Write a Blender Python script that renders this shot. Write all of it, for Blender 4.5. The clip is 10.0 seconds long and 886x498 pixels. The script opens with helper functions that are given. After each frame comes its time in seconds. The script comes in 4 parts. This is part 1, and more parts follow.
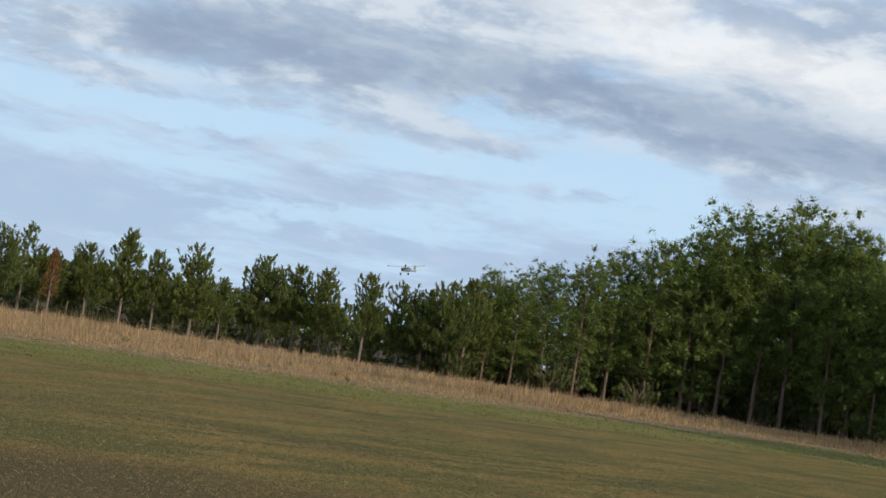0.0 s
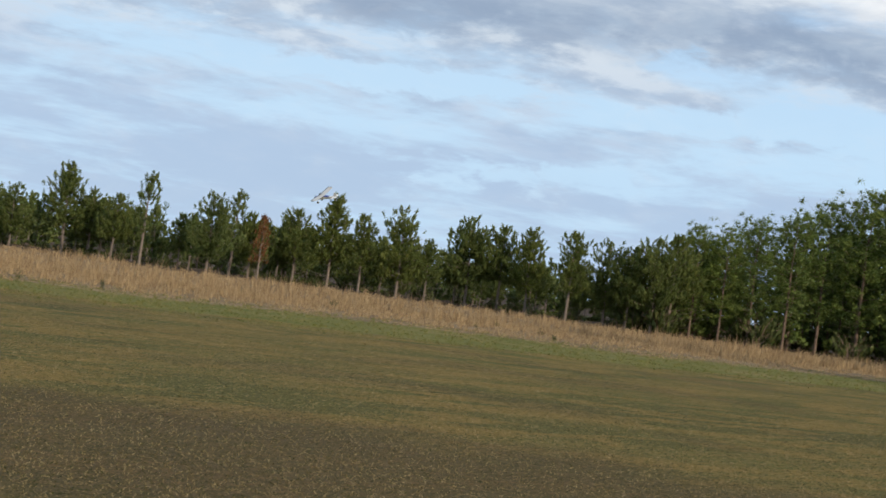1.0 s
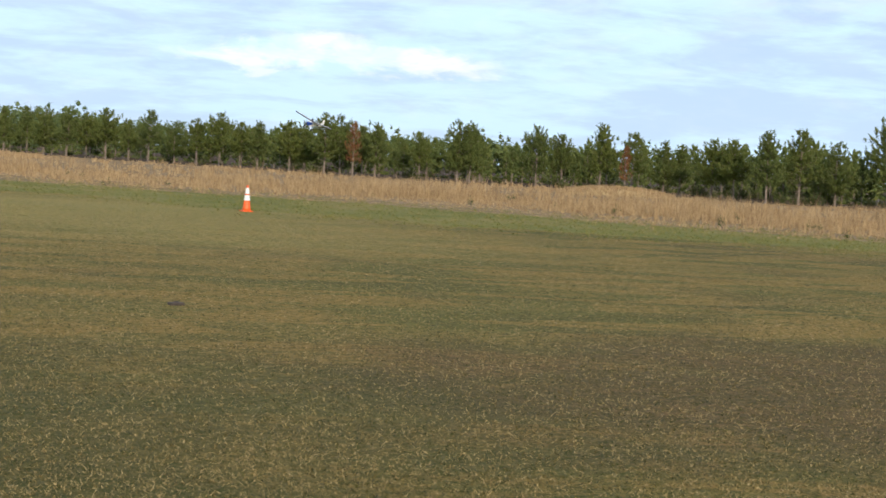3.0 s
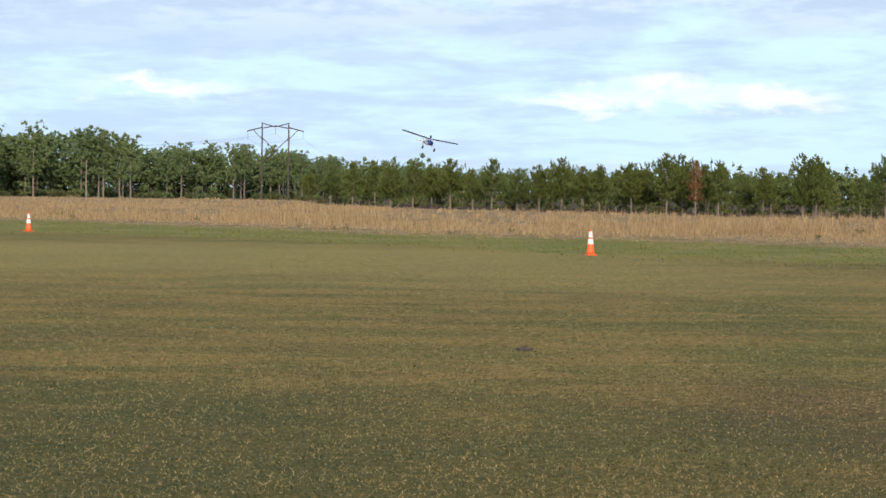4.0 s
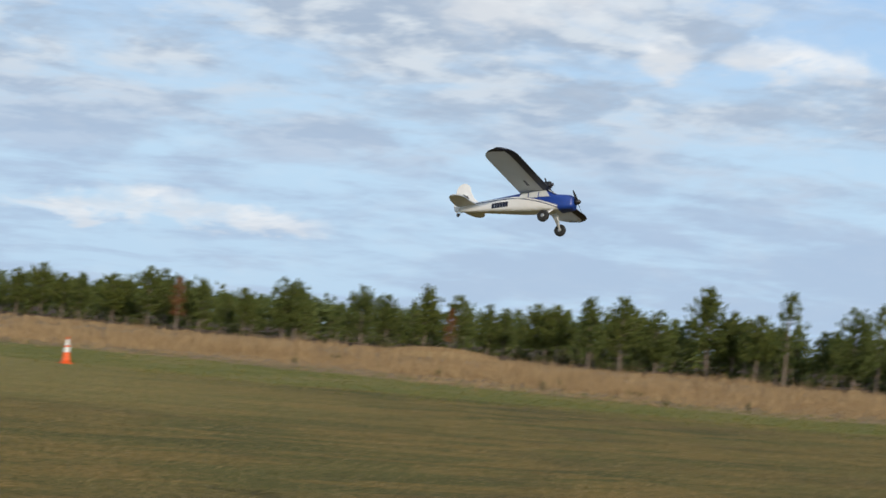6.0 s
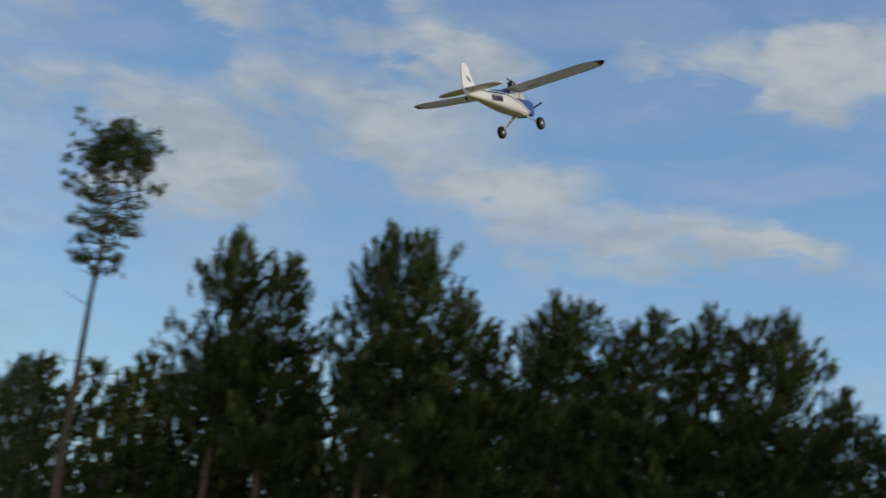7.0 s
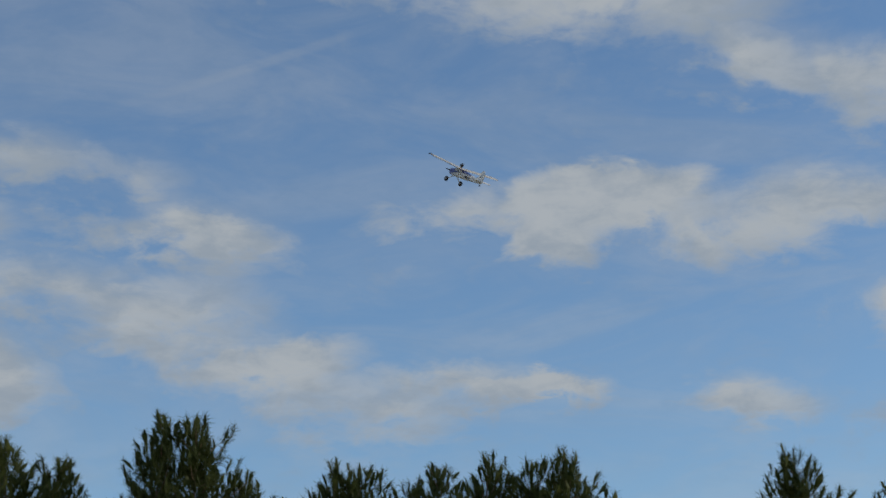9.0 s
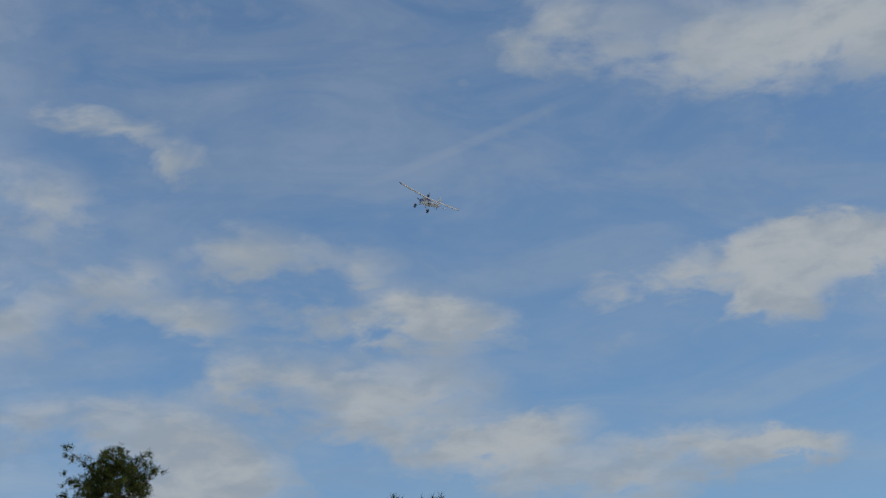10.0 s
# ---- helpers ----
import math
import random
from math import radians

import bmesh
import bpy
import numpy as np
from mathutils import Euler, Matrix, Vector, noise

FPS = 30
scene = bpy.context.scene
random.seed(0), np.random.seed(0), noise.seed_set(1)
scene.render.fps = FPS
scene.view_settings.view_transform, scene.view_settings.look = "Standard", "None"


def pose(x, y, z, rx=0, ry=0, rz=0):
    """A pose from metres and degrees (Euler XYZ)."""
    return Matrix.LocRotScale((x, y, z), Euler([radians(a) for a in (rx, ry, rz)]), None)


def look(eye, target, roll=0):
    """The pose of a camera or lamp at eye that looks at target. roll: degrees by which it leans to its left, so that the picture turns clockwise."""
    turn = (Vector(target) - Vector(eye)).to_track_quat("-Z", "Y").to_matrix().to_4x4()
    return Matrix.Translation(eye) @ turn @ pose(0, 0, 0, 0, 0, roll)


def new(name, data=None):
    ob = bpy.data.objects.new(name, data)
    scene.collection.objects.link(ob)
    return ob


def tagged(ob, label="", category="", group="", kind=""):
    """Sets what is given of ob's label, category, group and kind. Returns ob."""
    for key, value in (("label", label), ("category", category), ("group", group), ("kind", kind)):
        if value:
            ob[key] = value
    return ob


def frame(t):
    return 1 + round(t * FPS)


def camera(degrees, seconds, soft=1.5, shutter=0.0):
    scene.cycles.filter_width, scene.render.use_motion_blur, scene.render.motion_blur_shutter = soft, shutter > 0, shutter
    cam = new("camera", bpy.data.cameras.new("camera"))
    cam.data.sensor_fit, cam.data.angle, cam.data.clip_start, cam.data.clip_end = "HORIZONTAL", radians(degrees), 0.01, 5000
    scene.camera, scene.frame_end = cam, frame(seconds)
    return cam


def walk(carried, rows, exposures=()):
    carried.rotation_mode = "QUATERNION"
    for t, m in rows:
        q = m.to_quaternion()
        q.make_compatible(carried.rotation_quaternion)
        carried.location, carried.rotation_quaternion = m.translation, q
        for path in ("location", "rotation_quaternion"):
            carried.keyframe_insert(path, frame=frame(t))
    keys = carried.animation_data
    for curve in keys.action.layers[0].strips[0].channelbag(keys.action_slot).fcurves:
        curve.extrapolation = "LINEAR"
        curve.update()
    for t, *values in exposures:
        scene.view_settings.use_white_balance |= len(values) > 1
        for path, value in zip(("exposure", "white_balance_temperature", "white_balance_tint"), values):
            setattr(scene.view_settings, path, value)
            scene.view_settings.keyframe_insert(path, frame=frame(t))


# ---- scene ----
EYE = Vector((0.0, 0.0, 1.65))


def aim(heading, rise, roll):
    """The pose of the hand-held camera: degrees clockwise from +y, above the horizon, and of lean."""
    h, r = radians(heading), radians(rise)
    way = Vector((math.sin(h) * math.cos(r), math.cos(h) * math.cos(r), math.sin(r)))
    return look(EYE, EYE + way, roll)


cam = camera(27.51, 10.0, soft=1.5, shutter=0.1)
TURNS = (
    (0, 44.30, 3.27, 9.00),
    (0.5, 41.64, 2.58, 8.50),
    (1, 38.10, 1.05, 7.74),
    (1.5, 31.32, -0.48, 6.78),
    (1.8, 28.02, -1.21, 6.63),
    (2, 25.72, -1.59, 6.16),
    (2.5, 18.83, -2.70, 5.10),
    (2.7, 16.36, -2.91, 4.44),
    (3.8, 3.32, -1.94, 0.96),
    (4, 1.68, -1.80, 0.77),
    (4.5, 0.00, -1.31, 1.15),
    (5, 2.10, -0.81, 1.06),
    (5.5, 4.94, -0.19, 1.51),
    (5.8, 10.19, 0.55, 3.03),
    (5.9, 13.42, 1.28, 3.72),
    (6, 17.75, 2.66, 4.93),
    (6.1, 22.46, 3.53, 6.17),
    (6.2, 27.78, 4.57, 7.36),
    (6.4, 39.30, 6.40, 8.00),
    (6.6, 53.30, 8.30, 8.30),
    (6.8, 67.70, 10.40, 8.20),
    (7, 80.30, 12.60, 7.90),
    (7.15, 87.00, 14.20, 7.40),
    (7.3, 91.50, 15.27, 6.95),
    (7.5, 93.75, 15.00, 5.00),
    (8, 93.92, 14.85, 2.83),
    (8.5, 91.35, 15.79, 0.30),
    (9, 87.74, 18.40, -1.18),
    (9.5, 83.65, 20.38, -2.51),
    (10, 80.52, 20.96, -3.37),
)
walk(cam, [(t, aim(h, r, o)) for t, h, r, o in TURNS],
     exposures=((0.0, 0.0), (1.0, 0.05), (2.0, 0.4), (2.7, 0.45), (5.2, 0.38), (5.7, 0.12), (6.0, -0.02), (6.2, -0.18), (6.8, -0.4), (7.3, -0.6), (8.3, -0.6), (9.3, -0.72), (10.0, -0.7)))

# ---- world and sun ----
SUN_HEADING, SUN_RISE = 177.0, 23.0
world = bpy.data.worlds.new("sky")
scene.world = world
world.use_nodes = True


class Nodes:
    """Short hand for building node trees."""

    def __init__(self, tree):
        self.tree = tree
        tree.nodes.clear()

    def link(self, a, b):
        self.tree.links.new(a, b)

    def put(self, socket, value):
        if isinstance(value, bpy.types.NodeSocket):
            self.link(value, socket)
        else:
            socket.default_value = value

    def math(self, op, a, b=0.0, clamp=False):
        n = self.tree.nodes.new("ShaderNodeMath")
        n.operation, n.use_clamp = op, clamp
        self.put(n.inputs[0], a)
        self.put(n.inputs[1], b)
        return n.outputs[0]

    def vmath(self, op, a, b=(0, 0, 0)):
        n = self.tree.nodes.new("ShaderNodeVectorMath")
        n.operation = op
        self.put(n.inputs[0], a)
        self.put(n.inputs[1], b)
        return n.outputs[0]

    def noise(self, vector, scale, detail=4.0, rough=0.55, warp=0.0):
        n = self.tree.nodes.new("ShaderNodeTexNoise")
        n.inputs["Scale"].default_value, n.inputs["Detail"].default_value = scale, detail
        n.inputs["Roughness"].default_value, n.inputs["Distortion"].default_value = rough, warp
        self.link(vector, n.inputs["Vector"])
        return n.outputs["Fac"]

    def ramp(self, fac, stops):
        n = self.tree.nodes.new("ShaderNodeValToRGB")
        els = n.color_ramp.elements
        while len(els) < len(stops):
            els.new(0.5)
        for e, (p, c) in zip(els, stops):
            e.position, e.color = p, ((*c, 1) if isinstance(c, tuple) else (c, c, c, 1))
        self.link(fac, n.inputs["Fac"])
        return n.outputs["Color"]

    def mix(self, fac, a, b, mode="MIX"):
        n = self.tree.nodes.new("ShaderNodeMix")
        n.data_type, n.blend_type = "RGBA", mode
        self.put(n.inputs[0], fac)
        for s, v in ((n.inputs[6], a), (n.inputs[7], b)):
            self.put(s, (*v, 1) if isinstance(v, tuple) and len(v) == 3 else v)
        return n.outputs[2]

    def smooth(self, value, lo, hi):
        n = self.tree.nodes.new("ShaderNodeMapRange")
        n.interpolation_type = "SMOOTHSTEP"
        self.put(n.inputs[0], value)
        n.inputs[1].default_value, n.inputs[2].default_value = lo, hi
        return n.outputs[0]


# clouds by heading and height above the horizon, in degrees: (heading, height, half width, half depth)
DARK_DECK = ((34, 8.7, 4.5, 1.5), (38, 8.6, 5, 1.7), (42.5, 8.7, 5, 1.6), (47, 8.9, 5, 1.3), (51, 8.6, 5, 1.4), (55, 8.0, 5, 1.3), (59, 7.6, 5, 1.3))
WHITE_HEAPS = ((50, 10.7, 3.2, 1.3), (53.5, 10.7, 3.2, 1.3), (56.8, 10.3, 3.2, 1.3), (48.5, 12.2, 4, 1.3), (42.5, 12.2, 3, 0.9), (18, 10.5, 2.6, 1.2), (21, 11.2, 2.6, 1.2),
               (24.3, 9.3, 1.8, 0.8), (28, 9.3, 2.0, 0.9), (36.2, 10.8, 2.8, 1.2), (9, 3.45, 2.8, 0.6), (6.2, 2.9, 3.0, 0.45), (12.2, 3.0, 3.2, 0.5),
               (-7.8, 3.2, 3.4, 0.4))
BLUE_GAPS = ((32.4, 12.7, 2.6, 1.5), (30.5, 9.7, 1.6, 0.8), (45, 7.9, 1.3, 0.4), (36, 6.2, 6, 0.5), (48, 6.1, 7, 0.6), (40, 3.6, 6, 0.5))
EAST_HEAPS = ((88.6, 19.6, 3.2, 1.2), (92.2, 19.5, 3.0, 1.9), (94.2, 20.0, 2.6, 1.5), (97, 18.4, 3.2, 1.6), (99.3, 19.2, 3.4, 1.9), (102.4, 19.2, 2.6, 1.3), (102.6, 15.8, 3, 1.4), (105.3, 16.1, 3.2, 1.8),
              (101, 23.0, 4, 1.8), (105, 22.6, 4.5, 2.2), (107.5, 20.0, 3, 1.8), (80.5, 18.4, 3, 1.8), (82.2, 14.6, 4.2, 1.7), (86, 13.4, 4.6, 1.3), (90.5, 13.7, 3, 0.8))
EAST_WISPS = ((98, 12.9, 3, 1.0), (103.5, 12.6, 2.6, 0.9), (84.8, 27.6, 3.5, 2.0), (89.2, 27.0, 4.5, 2.6), (93.4, 26.4, 4.5, 2.4), (97.5, 26.2, 4, 3.0), (98, 23.6, 2.6, 1.6), (69.6, 24.9, 2.2, 0.8), (71.6, 24.0, 1.8, 0.9),
              (69.5, 20.2, 3.4, 1.5), (72.6, 19.0, 2.6, 1.0), (74, 21.2, 3.0, 1.1), (77, 20.3, 3.4, 1.3), (78.8, 18.9, 4, 0.9), (75.6, 17.0, 4, 1.2))
EAST_LOW = ((79.5, 16.5, 3.4, 1.1), (71, 15.6, 3.4, 1.6), (73, 14.4, 3.2, 1.9), (77.5, 15.7, 3.4, 1.0), (82, 15.0, 3.4, 1.0), (88.2, 14.4, 3.0, 0.8), (91.2, 14.0, 2.6, 0.7), (96.5, 13.6, 2.6, 0.9), (91.6, 20.2, 2.8, 1.1),
            (94.5, 19.9, 3.0, 1.2), (92, 18.3, 1.6, 1.1), (66.8, 22.6, 2.6, 1.9), (66.6, 18.8, 2.4, 1.4), (68, 15.6, 3, 1.8), (72, 13.6, 4, 2.0))


def build_sky():
    n = Nodes(world.node_tree)
    sky = n.tree.nodes.new("ShaderNodeTexSky")
    sky.sky_type, sky.sun_disc = "NISHITA", False
    sky.sun_elevation, sky.sun_rotation = radians(SUN_RISE), radians(SUN_HEADING)
    sky.air_density, sky.dust_density, sky.ozone_density = 1.0, 0.6, 1.5
    way = n.vmath("NORMALIZE", n.tree.nodes.new("ShaderNodeTexCoord").outputs["Generated"])
    sep = n.tree.nodes.new("ShaderNodeSeparateXYZ")
    n.link(way, sep.inputs[0])
    heading = n.math("MULTIPLY", n.math("ARCTAN2", sep.outputs[0], sep.outputs[1]), 57.2958)
    height = n.math("MULTIPLY", n.math("ARCSINE", sep.outputs[2]), 57.2958)
    up = n.math("MAXIMUM", sep.outputs[2], 0.0)
    den = n.math("ADD", up, 0.14)
    flat = n.tree.nodes.new("ShaderNodeCombineXYZ")
    n.link(n.math("DIVIDE", sep.outputs[0], den), flat.inputs[0])
    n.link(n.math("DIVIDE", sep.outputs[1], den), flat.inputs[1])
    flat.inputs[2].default_value = 9.2
    plane = flat.outputs[0]
    puffs = n.noise(n.vmath("MULTIPLY", way, (1.0, 1.0, 1.9)), 13.0, 8.0, 0.58, 0.35)
    curls = n.noise(n.vmath("MULTIPLY", way, (1.0, 1.0, 2.4)), 34.0, 6.0, 0.6, 0.3)
    frayed = n.tree.nodes.new("ShaderNodeCombineXYZ")
    n.link(n.math("ADD", heading, n.math("MULTIPLY", n.math("SUBTRACT", puffs, 0.5), 8.0)), frayed.inputs[0])
    n.link(n.math("ADD", height, n.math("MULTIPLY", n.math("SUBTRACT", curls, 0.5), 1.9)), frayed.inputs[1])

    def heaps(*tables):
        total = None
        for h, e, wide, deep in sum(tables, ()):
            off = n.vmath("MULTIPLY", n.vmath("SUBTRACT", frayed.outputs[0], (h, e, 0)), (1 / wide, 1 / deep, 0))
            gap = n.tree.nodes.new("ShaderNodeVectorMath")
            gap.operation = "LENGTH"
            n.link(off, gap.inputs[0])
            one = n.math("SUBTRACT", 1.0, gap.outputs["Value"], True)
            total = one if total is None else n.math("ADD", total, one)
        return total
    # northern half: a streaky sheet, pale low down, heaped and mottled higher up
    big = n.noise(plane, 0.9, 4.0, 0.5, 0.3)
    mid = n.noise(plane, 2.8, 9.0, 0.60, 0.25)
    body = n.math("ADD", n.math("MULTIPLY", big, 0.45), n.math("MULTIPLY", mid, 0.55))
    body = n.math("SUBTRACT", body, n.math("MULTIPLY", heaps(BLUE_GAPS), 0.16))
    rising = n.smooth(height, 3.0, 9.0)
    sheet = n.smooth(n.math("ADD", body, n.math("MULTIPLY", rising, 0.035)), 0.41, 0.55)
    sunward = (math.sin(radians(SUN_HEADING)), math.cos(radians(SUN_HEADING)), 0)
    lit = n.noise(n.vmath("ADD", plane, tuple(0.12 * c for c in sunward)), 4.6, 7.0, 0.58, 0.25)
    mottle = n.smooth(n.math("ADD", n.math("MULTIPLY", lit, 0.6), n.math("MULTIPLY", curls, 0.4)), 0.42, 0.58)
    pale = n.mix(n.smooth(height, 5.0, 14.0), (5.3, 7.3, 9.2), (3.7, 5.8, 8.9))
    grey = n.mix(rising, (4.2, 5.5, 7.4), n.mix(mottle, (7.0, 7.6, 8.2), (4.0, 4.9, 6.2)))
    north = n.mix(n.math("MULTIPLY", sheet, 0.92), pale, grey)
    deck = n.smooth(n.math("ADD", heaps(DARK_DECK), n.math("MULTIPLY", n.math("SUBTRACT", puffs, 0.5), 0.8)), 0.0, 1.25)
    north = n.mix(n.math("MULTIPLY", deck, 0.9), north, n.mix(mottle, (3.4, 4.4, 5.8), (2.8, 3.7, 5.1)))
    white = n.smooth(n.math("ADD", heaps(WHITE_HEAPS), n.math("MULTIPLY", n.math("SUBTRACT", curls, 0.5), 0.9)), -0.08, 0.9)
    north = n.mix(n.math("MULTIPLY", white, 0.9), north, n.mix(mottle, (8.9, 9.1, 9.3), (7.3, 7.7, 8.2)))
    # towards the east the sheet breaks into soft heaps on blue
    blue = n.mix(1.0, sky.outputs[0], (1.50, 1.80, 2.06), "MULTIPLY")
    soft = n.math("ADD", heaps(EAST_HEAPS, EAST_WISPS, EAST_LOW), n.math("ADD", n.math("MULTIPLY", n.math("SUBTRACT", puffs, 0.5), 1.6), n.math("MULTIPLY", n.math("SUBTRACT", curls, 0.5), 0.9)))
    veil = n.math("MULTIPLY", n.smooth(soft, -0.10, 1.15), 0.94)
    thick = n.smooth(n.math("ADD", n.math("MULTIPLY", lit, 0.5), n.math("MULTIPLY", curls, 0.5)), 0.40, 0.62)
    thin = n.math("MULTIPLY", n.smooth(n.noise(n.vmath("MULTIPLY", way, (1.0, 1.0, 3.2)), 7.0, 6.0, 0.6, 0.8), 0.36, 0.68), 0.26)
    east = n.mix(n.math("MAXIMUM", veil, thin), blue, n.mix(thick, (6.5, 7.0, 7.4), (4.7, 5.5, 6.4)))
    # an old vapour trail
    trail = n.math("ABSOLUTE", n.math("SUBTRACT", height, n.math("ADD", n.math("MULTIPLY", heading, 0.31), -1.07)))
    trail = n.math("MULTIPLY", n.math("SUBTRACT", 1.0, n.smooth(trail, 0.05, 0.24)), n.math("MULTIPLY", n.smooth(heading, 75.0, 82.0), n.math("SUBTRACT", 1.0, n.smooth(heading, 83.0, 86.5))))
    east = n.mix(n.math("MULTIPLY", trail, 0.16), east, (5.6, 6.2, 6.8))
    colour = n.mix(n.smooth(heading, 57.0, 70.0), north, east)
    # behind the filming spot the sheet closes again
    south = n.mix(sheet, blue, (4.9, 5.5, 6.3))
    colour = n.mix(n.math("MAXIMUM", n.smooth(heading, 112.0, 130.0), n.smooth(n.math("MULTIPLY", heading, -1.0), 40.0, 70.0)), colour, south)
    # pale haze low over the horizon
    haze = n.math("SUBTRACT", 1.0, n.smooth(up, 0.0, 0.10))
    colour = n.mix(n.math("MULTIPLY", haze, 0.35), colour, (5.0, 6.3, 7.8))
    back = n.tree.nodes.new("ShaderNodeBackground")
    back.inputs[1].default_value = 0.1
    n.link(colour, back.inputs[0])
    n.link(back.outputs[0], n.tree.nodes.new("ShaderNodeOutputWorld").inputs[0])


build_sky()
sun = new("sun", bpy.data.lights.new("sun", "SUN"))
sun.data.energy, sun.data.angle, sun.data.color = 2.7, radians(1.5), (1.0, 0.86, 0.68)
_h, _r = radians(SUN_HEADING), radians(SUN_RISE)
sun.matrix_world = look(Vector((math.sin(_h) * math.cos(_r), math.cos(_h) * math.cos(_r), math.sin(_r))) * 300, (0, 0, 0))

# ---- materials ----


def material(name):
    m = bpy.data.materials.new(name)
    m.use_nodes = True
    n = Nodes(m.node_tree)
    out = n.tree.nodes.new("ShaderNodeOutputMaterial")
    bsdf = n.tree.nodes.new("ShaderNodeBsdfPrincipled")
    n.link(bsdf.outputs[0], out.inputs[0])
    return m, n, bsdf, out


def place(n):
    return n.tree.nodes.new("ShaderNodeNewGeometry").outputs["Position"]


def island(n):
    return n.tree.nodes.new("ShaderNodeNewGeometry").outputs["Random Per Island"]


def bump(n, bsdf, height, strength=0.4, distance=0.02):
    b = n.tree.nodes.new("ShaderNodeBump")
    b.inputs["Strength"].default_value, b.inputs["Distance"].default_value = strength, distance
    n.link(height, b.inputs["Height"])
    n.link(b.outputs[0], bsdf.inputs["Normal"])


def plain(name, colour, rough=0.5, metal=0.0, coat=0.0, wear=0.12, scale=30.0):
    """A painted or moulded surface with slight mottling and fine relief."""
    m, n, bsdf, out = material(name)
    co = n.tree.nodes.new("ShaderNodeTexCoord").outputs["Object"]
    v = n.noise(co, scale, 5.0)
    dark = tuple(c * (1 - wear) for c in colour)
    light = tuple(min(1.0, c * (1 + wear)) for c in colour)
    n.link(n.ramp(v, ((0.3, dark), (0.7, light))), bsdf.inputs["Base Color"])
    bsdf.inputs["Metallic"].default_value = metal
    bsdf.inputs["Coat Weight"].default_value = coat
    n.link(n.math("ADD", n.math("MULTIPLY", n.noise(co, scale * 3, 3.0), 0.2), rough - 0.1), bsdf.inputs["Roughness"])
    bump(n, bsdf, n.noise(co, scale * 6, 3.0), 0.08, 0.002)
    return m


def leafy(name, stops, through_light=0.3, rough=0.6):
    """Needles, leaves or blades: each island takes its own tone, and whole trees differ a little."""
    m, n, bsdf, out = material(name)
    tone = n.math("ADD", n.math("MULTIPLY", island(n), 0.65), n.math("MULTIPLY", n.noise(place(n), 0.9, 2.0), 0.35))
    colour = n.ramp(tone, stops)
    whole = n.tree.nodes.new("ShaderNodeObjectInfo").outputs["Random"]
    colour = n.mix(n.math("MULTIPLY", whole, 0.5), colour, n.mix(1.0, colour, (1.25, 1.12, 0.7), "MULTIPLY"))
    n.link(colour, bsdf.inputs["Base Color"])
    bsdf.inputs["Roughness"].default_value = rough
    bsdf.inputs["Specular IOR Level"].default_value = 0.25
    thin = n.tree.nodes.new("ShaderNodeBsdfTranslucent")
    n.link(colour, thin.inputs[0])
    both = n.tree.nodes.new("ShaderNodeMixShader")
    both.inputs[0].default_value = through_light
    n.link(bsdf.outputs[0], both.inputs[1])
    n.link(thin.outputs[0], both.inputs[2])
    n.link(both.outputs[0], out.inputs[0])
    return m


def bark(name, dark, light):
    m, n, bsdf, out = material(name)
    co = n.tree.nodes.new("ShaderNodeTexCoord").outputs["Object"]
    stretch = n.vmath("MULTIPLY", co, (6.0, 6.0, 1.2))
    plates = n.noise(stretch, 2.2, 6.0, 0.65)
    n.link(n.ramp(plates, ((0.3, dark), (0.68, light))), bsdf.inputs["Base Color"])
    bsdf.inputs["Roughness"].default_value = 0.9
    bump(n, bsdf, plates, 0.8, 0.03)
    return m


